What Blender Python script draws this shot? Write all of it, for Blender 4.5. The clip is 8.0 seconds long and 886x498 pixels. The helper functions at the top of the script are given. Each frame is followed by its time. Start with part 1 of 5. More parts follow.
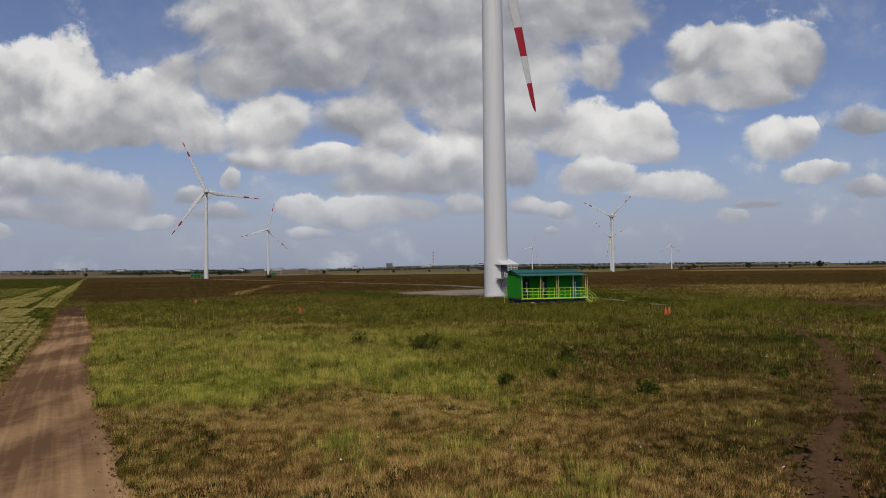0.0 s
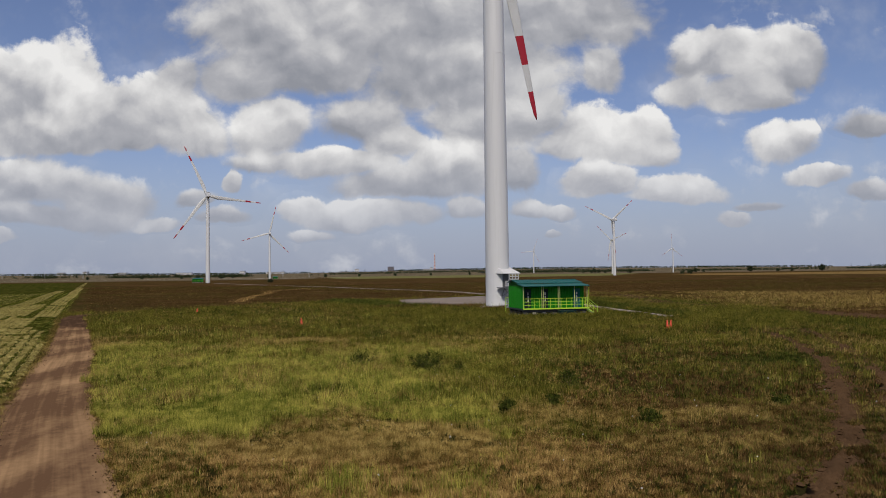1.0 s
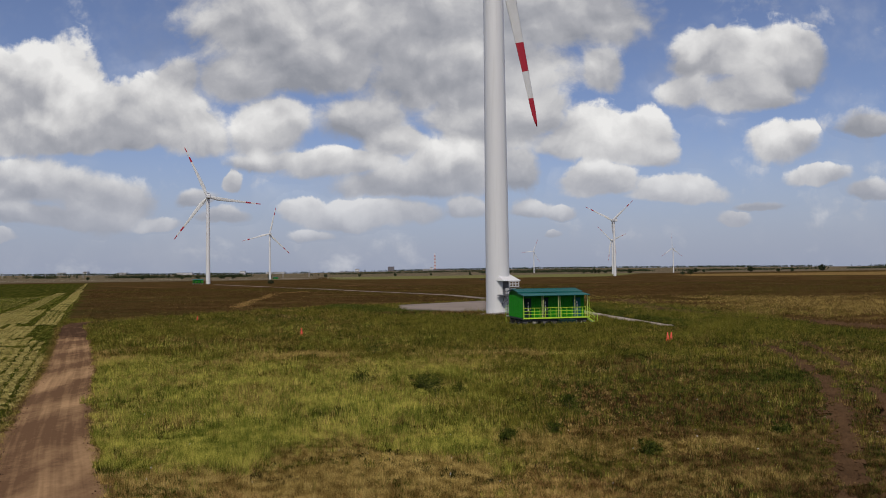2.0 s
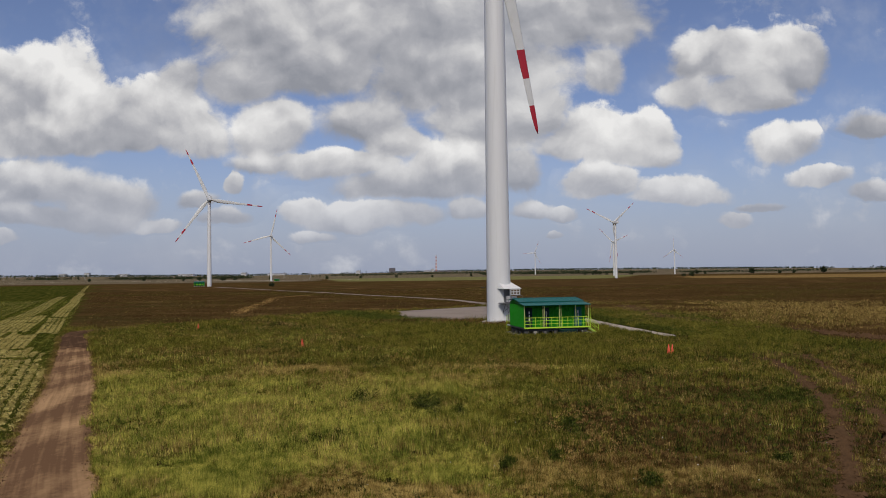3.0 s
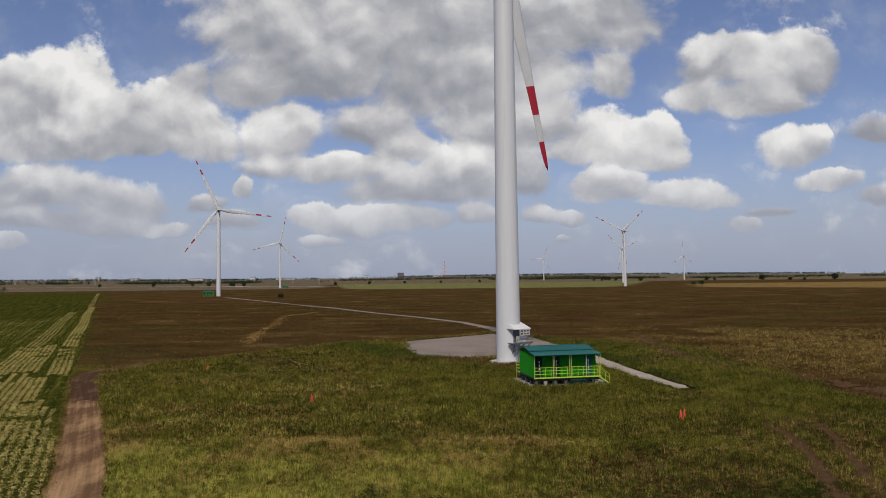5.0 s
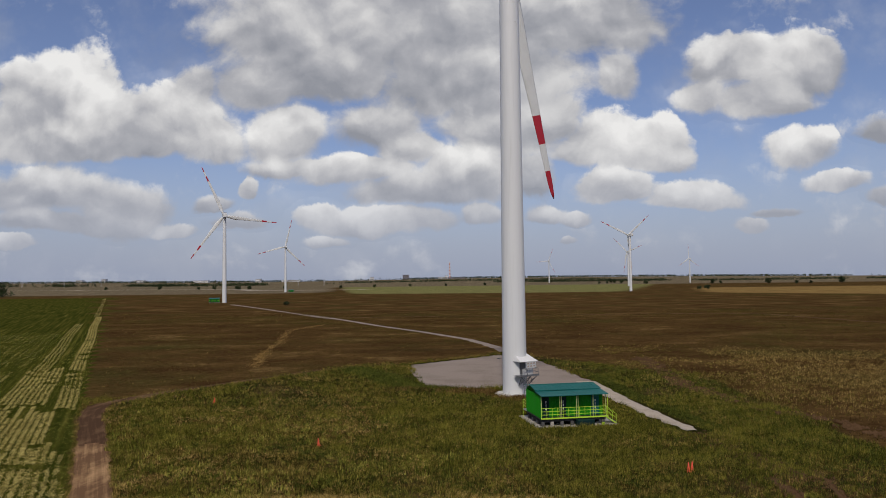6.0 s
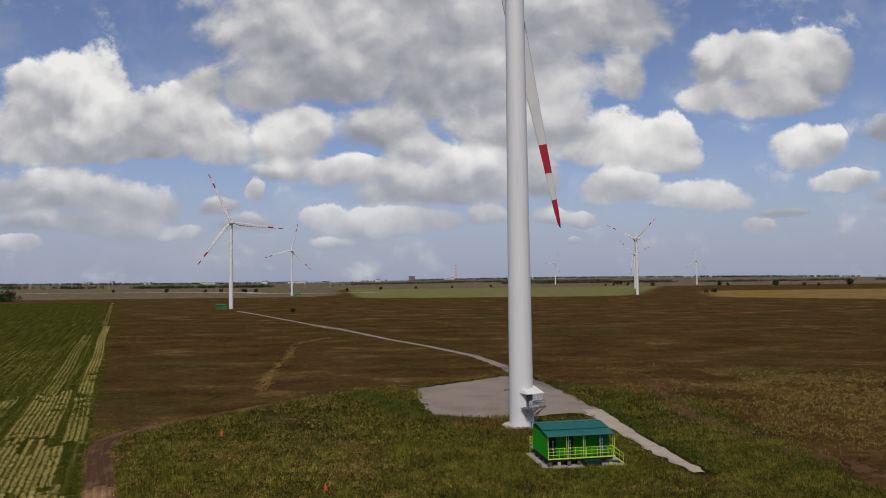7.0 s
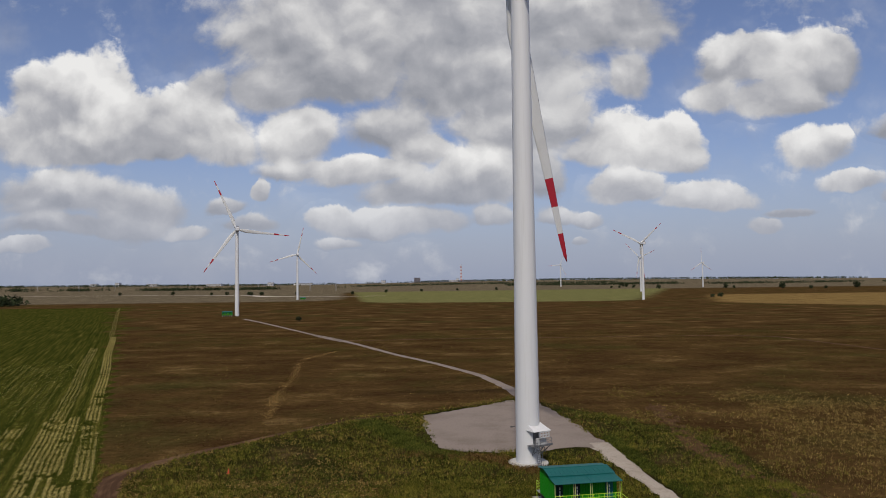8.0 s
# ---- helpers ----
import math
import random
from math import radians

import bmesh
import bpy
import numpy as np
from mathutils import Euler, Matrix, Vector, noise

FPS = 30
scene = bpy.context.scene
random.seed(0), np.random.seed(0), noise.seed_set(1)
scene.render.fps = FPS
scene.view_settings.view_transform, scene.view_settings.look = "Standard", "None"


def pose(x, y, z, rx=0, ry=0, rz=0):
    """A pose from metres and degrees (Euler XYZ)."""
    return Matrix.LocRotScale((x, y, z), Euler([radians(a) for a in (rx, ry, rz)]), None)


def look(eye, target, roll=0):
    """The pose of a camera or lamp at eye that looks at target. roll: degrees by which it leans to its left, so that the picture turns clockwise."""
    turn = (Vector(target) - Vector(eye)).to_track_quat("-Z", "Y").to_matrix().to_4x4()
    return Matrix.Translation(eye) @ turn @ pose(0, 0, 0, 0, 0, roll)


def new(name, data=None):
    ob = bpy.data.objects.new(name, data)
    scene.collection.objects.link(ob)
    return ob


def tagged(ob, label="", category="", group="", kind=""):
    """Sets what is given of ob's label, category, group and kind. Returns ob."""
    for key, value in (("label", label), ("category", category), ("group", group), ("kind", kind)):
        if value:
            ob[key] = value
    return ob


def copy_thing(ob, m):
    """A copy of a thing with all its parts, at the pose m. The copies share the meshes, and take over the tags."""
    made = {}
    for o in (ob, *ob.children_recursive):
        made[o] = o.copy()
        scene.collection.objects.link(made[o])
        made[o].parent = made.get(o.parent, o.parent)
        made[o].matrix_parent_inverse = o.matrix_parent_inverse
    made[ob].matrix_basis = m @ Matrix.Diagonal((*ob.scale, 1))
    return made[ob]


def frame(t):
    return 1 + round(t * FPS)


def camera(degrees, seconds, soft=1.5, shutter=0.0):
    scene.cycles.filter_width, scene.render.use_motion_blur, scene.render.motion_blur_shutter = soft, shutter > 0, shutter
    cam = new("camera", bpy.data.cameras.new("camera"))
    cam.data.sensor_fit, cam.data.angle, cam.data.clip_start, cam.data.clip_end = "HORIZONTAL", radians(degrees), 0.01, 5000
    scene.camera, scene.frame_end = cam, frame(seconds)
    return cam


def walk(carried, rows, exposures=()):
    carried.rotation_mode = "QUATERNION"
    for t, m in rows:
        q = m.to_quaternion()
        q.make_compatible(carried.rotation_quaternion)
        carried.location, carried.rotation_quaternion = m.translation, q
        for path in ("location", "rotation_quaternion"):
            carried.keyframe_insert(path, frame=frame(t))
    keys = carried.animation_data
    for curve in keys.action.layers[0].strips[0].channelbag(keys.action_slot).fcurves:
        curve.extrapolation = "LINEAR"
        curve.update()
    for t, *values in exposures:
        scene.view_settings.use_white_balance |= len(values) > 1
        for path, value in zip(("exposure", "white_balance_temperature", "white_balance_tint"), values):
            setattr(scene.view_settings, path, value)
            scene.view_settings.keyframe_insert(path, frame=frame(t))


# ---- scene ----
cam = camera(64.2, 8.0, soft=0.95)
PATH = [
    (0, (0.0, 1.267, 4.701), (-0.015, 3.266, 4.762), -0.75),
    (0.5, (0.01, 1.28, 5.11), (-0.008, 3.279, 5.177), -0.75),
    (1, (0.03, 1.262, 5.607), (0.011, 3.261, 5.677), -0.75),
    (1.5, (0.032, 1.25, 6.189), (0.013, 3.249, 6.258), -0.75),
    (3, (0.106, 1.285, 7.85), (0.083, 3.284, 7.923), -0.75),
    (3.5, (0.15, 1.3, 8.409), (0.125, 3.299, 8.484), -0.75),
    (4, (0.16, 1.33, 9.753), (0.131, 3.328, 9.824), -0.75),
    (4.5, (0.1, 1.36, 11.415), (0.062, 3.358, 11.494), -0.7),
    (6, (-0.1, 1.15, 18.394), (-0.161, 3.147, 18.482), -0.65),
    (6.5, (-0.09, 1.0, 20.711), (-0.159, 2.997, 20.803), -0.68),
    (7, (-0.1, 0.9, 23.317), (-0.178, 2.897, 23.407), -0.7),
    (8, (-0.163, 0.718, 29.072), (-0.256, 2.714, 29.164), -0.75),
]
walk(cam, [(t, look(eye, target, roll)) for t, eye, target, roll in PATH], [(0, -0.13), (0.4, 0.0), (8, 0.0)])

# ---- sky and sun ----
SUN_ELEV, SUN_AZ = 48.0, 183.0   # azimuth from +y (ahead) clockwise

sun_data = bpy.data.lights.new("sun", "SUN")
sun_data.energy, sun_data.angle, sun_data.color = 2.5, radians(3.0), (1.0, 0.91, 0.79)
sun = new("sun", sun_data)
ce, se = math.cos(radians(SUN_ELEV)), math.sin(radians(SUN_ELEV))
sdir = Vector((ce * math.sin(radians(SUN_AZ)), ce * math.cos(radians(SUN_AZ)), se))
sun.matrix_world = look(sdir * 400, (0, 0, 0))


class Nodes:
    """Short hand for node trees."""

    def __init__(self, tree):
        self.tree = tree
        tree.nodes.clear()

    def add(self, kind, **props):
        n = self.tree.nodes.new(kind)
        for k, v in props.items():
            setattr(n, k, v)
        return n

    def link(self, a, b):
        self.tree.links.new(a, b)

    def put(self, socket, v):
        if isinstance(v, bpy.types.NodeSocket):
            self.tree.links.new(v, socket)
        else:
            socket.default_value = v

    def math(self, op, a, b=0.0, c=0.0, clamp=False):
        n = self.add("ShaderNodeMath", operation=op, use_clamp=clamp)
        for s, v in zip(n.inputs, (a, b, c)):
            self.put(s, v)
        return n.outputs[0]

    def vec(self, op, a, b=(0, 0, 0), c=(0, 0, 0)):
        n = self.add("ShaderNodeVectorMath", operation=op)
        self.put(n.inputs[0], a)
        self.put(n.inputs[1], b)
        if op == "MULTIPLY_ADD":
            self.put(n.inputs[2], c)
        return n.outputs["Value"] if op in ("LENGTH", "DOT_PRODUCT", "DISTANCE") else n.outputs[0]

    def noise(self, vector, scale, detail=4.0, rough=0.55, distortion=0.0, out="Fac"):
        n = self.add("ShaderNodeTexNoise")
        self.put(n.inputs["Vector"], vector)
        n.inputs["Scale"].default_value = scale
        n.inputs["Detail"].default_value = detail
        n.inputs["Roughness"].default_value = rough
        n.inputs["Distortion"].default_value = distortion
        return n.outputs[out]

    def ramp(self, fac, stops, mode="LINEAR"):
        n = self.add("ShaderNodeValToRGB")
        n.color_ramp.interpolation = mode
        els = n.color_ramp.elements
        while len(els) < len(stops):
            els.new(0.5)
        for e, (p, c) in zip(els, stops):
            e.position = p
            e.color = (*c, 1) if len(c) == 3 else c
        self.put(n.inputs[0], fac)
        return n.outputs[0]

    def smooth(self, v, lo, hi, a=0.0, b=1.0):
        n = self.add("ShaderNodeMapRange", interpolation_type="SMOOTHSTEP")
        for s, x in zip(n.inputs, (v, lo, hi, a, b)):
            self.put(s, x)
        return n.outputs[0]

    def mix(self, fac, a, b, mode="MIX"):
        n = self.add("ShaderNodeMix", data_type="RGBA", blend_type=mode)
        self.put(n.inputs["Factor"], fac)
        for s, v in ((n.inputs[6], a), (n.inputs[7], b)):
            self.put(s, v if isinstance(v, bpy.types.NodeSocket) else ((*v, 1) if len(v) == 3 else v))
        return n.outputs[2]


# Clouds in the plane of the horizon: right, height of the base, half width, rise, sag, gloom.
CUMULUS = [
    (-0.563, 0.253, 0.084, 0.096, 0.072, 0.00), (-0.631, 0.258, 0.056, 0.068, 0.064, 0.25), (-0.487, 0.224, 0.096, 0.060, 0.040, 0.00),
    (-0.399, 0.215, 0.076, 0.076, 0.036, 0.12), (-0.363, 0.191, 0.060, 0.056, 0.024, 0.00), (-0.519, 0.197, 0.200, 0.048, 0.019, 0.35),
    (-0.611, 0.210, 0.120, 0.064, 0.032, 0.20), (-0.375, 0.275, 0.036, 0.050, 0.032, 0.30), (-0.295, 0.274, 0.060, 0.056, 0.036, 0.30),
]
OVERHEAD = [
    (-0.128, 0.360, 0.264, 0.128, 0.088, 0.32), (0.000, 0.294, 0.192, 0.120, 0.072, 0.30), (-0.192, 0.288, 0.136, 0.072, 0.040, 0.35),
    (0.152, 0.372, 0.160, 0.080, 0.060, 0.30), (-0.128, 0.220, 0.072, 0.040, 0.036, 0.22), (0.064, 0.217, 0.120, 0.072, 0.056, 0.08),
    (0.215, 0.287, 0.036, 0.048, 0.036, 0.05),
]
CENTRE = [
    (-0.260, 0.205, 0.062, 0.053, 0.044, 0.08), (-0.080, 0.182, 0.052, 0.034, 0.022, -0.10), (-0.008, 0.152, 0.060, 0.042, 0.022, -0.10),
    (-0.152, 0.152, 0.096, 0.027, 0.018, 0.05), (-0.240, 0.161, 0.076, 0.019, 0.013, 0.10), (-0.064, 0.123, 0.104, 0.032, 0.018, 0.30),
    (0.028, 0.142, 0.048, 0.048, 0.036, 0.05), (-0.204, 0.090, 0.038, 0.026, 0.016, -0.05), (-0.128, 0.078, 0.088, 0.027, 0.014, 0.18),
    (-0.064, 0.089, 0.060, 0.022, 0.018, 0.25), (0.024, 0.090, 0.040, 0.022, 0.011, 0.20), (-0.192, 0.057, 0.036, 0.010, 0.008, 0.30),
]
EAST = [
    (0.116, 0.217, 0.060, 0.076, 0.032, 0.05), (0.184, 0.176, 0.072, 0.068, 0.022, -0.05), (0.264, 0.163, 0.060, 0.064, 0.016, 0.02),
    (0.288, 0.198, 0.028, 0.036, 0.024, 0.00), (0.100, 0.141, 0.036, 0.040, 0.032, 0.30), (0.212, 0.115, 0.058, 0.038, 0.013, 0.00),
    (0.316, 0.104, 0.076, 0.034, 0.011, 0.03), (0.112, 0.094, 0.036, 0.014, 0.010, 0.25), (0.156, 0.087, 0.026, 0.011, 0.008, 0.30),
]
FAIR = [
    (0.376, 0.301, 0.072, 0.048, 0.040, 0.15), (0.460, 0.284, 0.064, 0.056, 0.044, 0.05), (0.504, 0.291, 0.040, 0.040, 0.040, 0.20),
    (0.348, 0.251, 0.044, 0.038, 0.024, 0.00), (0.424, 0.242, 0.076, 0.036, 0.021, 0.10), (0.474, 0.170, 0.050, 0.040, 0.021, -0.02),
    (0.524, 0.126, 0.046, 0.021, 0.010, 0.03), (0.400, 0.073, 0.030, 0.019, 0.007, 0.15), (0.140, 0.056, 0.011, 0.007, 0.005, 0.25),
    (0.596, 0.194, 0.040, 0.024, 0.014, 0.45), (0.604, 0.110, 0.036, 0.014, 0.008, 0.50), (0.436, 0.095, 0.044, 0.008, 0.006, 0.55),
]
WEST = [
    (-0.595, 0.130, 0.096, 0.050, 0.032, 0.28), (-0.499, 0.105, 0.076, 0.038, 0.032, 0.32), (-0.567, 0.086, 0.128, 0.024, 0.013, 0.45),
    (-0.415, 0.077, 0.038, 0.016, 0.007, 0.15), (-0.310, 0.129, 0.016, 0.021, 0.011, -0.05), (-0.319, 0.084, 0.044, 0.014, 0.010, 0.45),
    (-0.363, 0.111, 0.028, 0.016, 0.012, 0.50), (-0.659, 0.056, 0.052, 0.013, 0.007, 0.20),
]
world = bpy.data.worlds.new("sky")
scene.world = world
world.use_nodes = True
w = Nodes(world.node_tree)
sky = w.add("ShaderNodeTexSky", sky_type="NISHITA", sun_disc=False, sun_elevation=radians(SUN_ELEV), sun_rotation=radians(SUN_AZ),
            altitude=80, air_density=1.0, dust_density=1.2, ozone_density=2.2)
direction = w.add("ShaderNodeTexCoord").outputs["Generated"]
axes = w.add("ShaderNodeSeparateXYZ")
w.link(direction, axes.inputs[0])
ahead = w.math("MAXIMUM", w.math("ABSOLUTE", axes.outputs[1]), 0.05)
plane = w.add("ShaderNodeCombineXYZ")
w.link(w.math("DIVIDE", axes.outputs[0], ahead), plane.inputs[0])
w.link(w.math("DIVIDE", axes.outputs[2], ahead), plane.inputs[1])
uv = plane.outputs[0]
swirl = w.noise(uv, 6.0, 7.0, 0.58, out="Color")
warped = w.vec("MULTIPLY_ADD", swirl, (0.075, 0.06, 0), w.vec("ADD", uv, (-0.0375, -0.03, 0)))


def puffs(at):
    """Billows: rounded cells at two sizes, with a frayed grain."""
    total = 0.0
    for size, gain in ((11.0, 0.9), (27.0, 0.35)):
        cell = w.add("ShaderNodeTexVoronoi", feature="SMOOTH_F1")
        w.put(cell.inputs["Vector"], w.vec("MULTIPLY", at, (1.0, 1.3, 1.0)))
        cell.inputs["Scale"].default_value = size
        cell.inputs["Smoothness"].default_value = 0.6
        total = w.math("MULTIPLY_ADD", w.math("SUBTRACT", 0.42, cell.outputs["Distance"]), gain, total)
    return w.math("MULTIPLY_ADD", w.math("SUBTRACT", w.noise(at, 30.0, 6.0, 0.6), 0.5), 0.35, total)


billow = puffs(warped)
billow_up = puffs(w.vec("ADD", warped, (0.008, 0.018, 0)))
cover, weight, lift = 0.0, 0.001, 0.0
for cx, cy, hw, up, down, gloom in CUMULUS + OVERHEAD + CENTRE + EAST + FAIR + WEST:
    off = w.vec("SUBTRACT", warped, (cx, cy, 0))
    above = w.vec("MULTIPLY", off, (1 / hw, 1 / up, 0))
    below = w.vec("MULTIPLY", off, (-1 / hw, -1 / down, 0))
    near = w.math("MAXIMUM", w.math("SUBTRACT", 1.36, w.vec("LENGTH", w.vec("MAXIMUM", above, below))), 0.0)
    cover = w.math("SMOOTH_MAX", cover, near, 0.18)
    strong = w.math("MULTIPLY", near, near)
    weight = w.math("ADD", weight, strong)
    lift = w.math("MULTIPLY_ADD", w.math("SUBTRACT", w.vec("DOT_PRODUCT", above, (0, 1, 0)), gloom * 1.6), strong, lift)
high = w.noise(direction, 3.0, 5.0, 0.55)
outside = w.math("MULTIPLY", w.smooth(high, 0.47, 0.62), w.smooth(axes.outputs[2], 0.40, 0.52))
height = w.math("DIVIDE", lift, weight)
fray = w.noise(warped, 16.0, 9.0, 0.62)
wisps = w.noise(w.vec("MULTIPLY", uv, (1.0, 1.6, 1.0)), 7.0, 8.0, 0.6)
body = w.math("MULTIPLY_ADD", billow, 0.42, cover)
body = w.math("MULTIPLY_ADD", w.math("SUBTRACT", fray, 0.5), 0.95, body)
body = w.math("MULTIPLY_ADD", w.math("SUBTRACT", wisps, 0.5), 0.7, body)
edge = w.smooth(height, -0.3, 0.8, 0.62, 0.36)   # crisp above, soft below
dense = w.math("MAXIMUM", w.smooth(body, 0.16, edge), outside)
veil = w.math("MULTIPLY", w.smooth(w.noise(uv, 6.0, 5.0, 0.6), 0.45, 0.75), 0.30)
alpha = w.math("MAXIMUM", w.math("MULTIPLY", dense, 0.98), veil)
lit = w.math("SUBTRACT", billow, billow_up)
tone = w.math("ADD", w.math("MULTIPLY", height, 0.85), w.math("MULTIPLY", lit, 1.5))
tone = w.math("ADD", tone, w.math("MULTIPLY", w.math("SUBTRACT", fray, 0.5), 0.5))
tone = w.math("ADD", tone, w.math("MULTIPLY", w.math("SUBTRACT", w.noise(warped, 8.0, 6.0, 0.52), 0.5), 1.7))
cloud = w.ramp(w.math("ADD", w.math("MULTIPLY", tone, 0.5), 0.52), [(0.05, (0.28, 0.29, 0.325)), (0.34, (0.41, 0.413, 0.44)), (0.58, (0.59, 0.585, 0.59)), (0.90, (0.84, 0.83, 0.815))])
blue = w.mix(1.0, sky.outputs[0], (0.088, 0.081, 0.093), "MULTIPLY")
haze = w.smooth(axes.outputs[2], 0.0, 0.20, 0.85, 0.0)
blue = w.mix(haze, blue, (0.31, 0.355, 0.475))
cloud = w.mix(w.math("MULTIPLY", haze, 0.80), cloud, (0.39, 0.42, 0.505))
background = w.add("ShaderNodeBackground")
w.link(w.mix(alpha, blue, cloud), background.inputs[0])
background.inputs[1].default_value = 1.0
w.link(background.outputs[0], w.add("ShaderNodeOutputWorld").inputs[0])


# ---- materials ----
def material(name, paint, rough=0.6, metal=0.0, bump=0.0, bump_scale=20.0, spec=0.5):
    """A material whose colour socket is made by paint(nodes, place)."""
    m = bpy.data.materials.new(name)
    m.use_nodes = True
    n = Nodes(m.node_tree)
    shader = n.add("ShaderNodeBsdfPrincipled")
    place = n.add("ShaderNodeTexCoord").outputs["Object"]
    n.put(shader.inputs["Base Color"], paint(n, place))
    shader.inputs["Metallic"].default_value = metal
    shader.inputs["Specular IOR Level"].default_value = spec
    n.put(shader.inputs["Roughness"], n.math("MULTIPLY_ADD", n.noise(place, 3.0), 0.3, rough - 0.15, clamp=True))
    if bump:
        b = n.add("ShaderNodeBump")
        b.inputs["Strength"].default_value = bump
        b.inputs["Distance"].default_value = 0.03
        n.link(n.noise(place, bump_scale, 6.0, 0.65), b.inputs["Height"])
        n.link(b.outputs[0], shader.inputs["Normal"])
    n.link(shader.outputs[0], n.add("ShaderNodeOutputMaterial").inputs[0])
    return m


def worn(base, dirt, scale=0.7, amount=0.5, fine=6.0):
    """Paint of one colour with stains at two scales."""

    def paint(n, place):
        a = n.smooth(n.noise(place, scale, 5.0, 0.6), 0.42, 0.75)
        b = n.smooth(n.noise(place, fine, 5.0, 0.6), 0.45, 0.8)
        f = n.math("MULTIPLY", n.math("ADD", a, b), amount * 0.5, clamp=True)
        return n.mix(f, base, dirt)

    return paint


def streaked(base, dirt, amount=0.35):
    """Paint with rain streaks that run down."""

    def paint(n, place):
        tall = n.vec("MULTIPLY", place, (1.5, 1.5, 0.06))
        f = n.math("MULTIPLY", n.smooth(n.noise(tall, 1.6, 5.0, 0.6), 0.45, 0.8), amount)
        return n.mix(f, base, dirt)

    return paint


def leafy(low, mid, top, patch=0.25):
    """Colours that vary from blade to blade, from tuft to tuft and over the plot."""

    def paint(n, place):
        isle = n.add("ShaderNodeNewGeometry").outputs["Random Per Island"]
        f = n.math("MULTIPLY_ADD", isle, 0.56, -0.05)
        f = n.math("MULTIPLY_ADD", n.smooth(n.noise(place, patch * 8, 4.0, 0.6), 0.36, 0.64), 0.36, f)
        f = n.math("MULTIPLY_ADD", n.smooth(n.noise(place, patch, 4.0), 0.30, 0.70), 0.22, f)
        return n.ramp(f, [(0.17, low), (0.52, mid), (0.90, top)])

    return paint


M_TOWER = material("tower_paint", streaked((0.62, 0.63, 0.635), (0.47, 0.47, 0.46)), 0.45)
M_BLADE = material("blade_paint", worn((0.60, 0.61, 0.60), (0.42, 0.42, 0.41), 0.3), 0.4)
M_RED = material("red_paint", worn((0.36, 0.010, 0.022), (0.26, 0.015, 0.02), 0.5), 0.45)
M_STEEL = material("galvanised_steel", worn((0.42, 0.43, 0.45), (0.25, 0.25, 0.26), 2.0), 0.45, 0.6)
M_WHITE = material("white_steel", worn((0.64, 0.64, 0.635), (0.42, 0.42, 0.40), 1.0), 0.5)
M_DARK = material("dark_opening", worn((0.015, 0.017, 0.02), (0.03, 0.03, 0.03), 1.0), 0.5)
M_CONCRETE = material("concrete", worn((0.36, 0.34, 0.30), (0.19, 0.17, 0.14), 0.8, 0.9), 0.95, bump=0.4, spec=0.1)
M_IRON = material("dull_iron", worn((0.15, 0.155, 0.165), (0.08, 0.08, 0.08), 2.0), 0.6, 0.3)
M_GREEN = material("green_sheet", streaked((0.012, 0.20, 0.008), (0.008, 0.11, 0.006), 0.5), 0.5, spec=0.15)
M_TEAL = material("teal_sheet", worn((0.006, 0.10, 0.092), (0.02, 0.12, 0.115), 0.5, 0.6), 0.55, spec=0.25)
M_DOOR = material("dark_teal_door", worn((0.004, 0.022, 0.022), (0.008, 0.014, 0.014), 1.0), 0.5, spec=0.2)
M_YELLOW = material("yellow_rail_paint", worn((0.42, 0.64, 0.035), (0.34, 0.46, 0.05), 1.0), 0.45)
M_POST = material("post_paint", worn((0.50, 0.55, 0.22), (0.36, 0.38, 0.15), 1.0), 0.5)
M_ORANGE = material("orange_plastic", worn((0.62, 0.055, 0.012), (0.40, 0.05, 0.02), 3.0), 0.5)
M_GRAVEL = material("gravel", worn((0.26, 0.215, 0.18), (0.14, 0.108, 0.083), 0.12, 0.9, 2.5), 0.95, bump=0.6, bump_scale=9.0, spec=0.03)


def wheel_marks(light, dark):
    """Packed earth with marks that run along the track."""

    def paint(n, place):
        along = n.add("ShaderNodeAttribute", attribute_name="along").outputs["Fac"]
        across = n.add("ShaderNodeAttribute", attribute_name="across").outputs["Fac"]
        v = n.add("ShaderNodeCombineXYZ")
        n.link(n.math("MULTIPLY", across, 3.2), v.inputs[0])
        n.link(n.math("MULTIPLY", along, 0.045), v.inputs[1])
        f = n.math("MULTIPLY", n.smooth(n.noise(v.outputs[0], 1.3, 3.0, 0.6), 0.36, 0.64), 0.24)
        f = n.math("MULTIPLY_ADD", n.smooth(n.noise(n.vec("MULTIPLY", place, (1.6, 0.5, 1.0)), 0.20, 4.0, 0.5), 0.36, 0.66), 0.50, f)
        f = n.math("MULTIPLY_ADD", n.math("SUBTRACT", n.noise(place, 3.0, 6.0, 0.7), 0.5), 0.45, f)
        return n.ramp(f, [(0.15, dark), (0.5, tuple((a + b) / 2.2 for a, b in zip(light, dark))), (0.9, light)])

    return paint


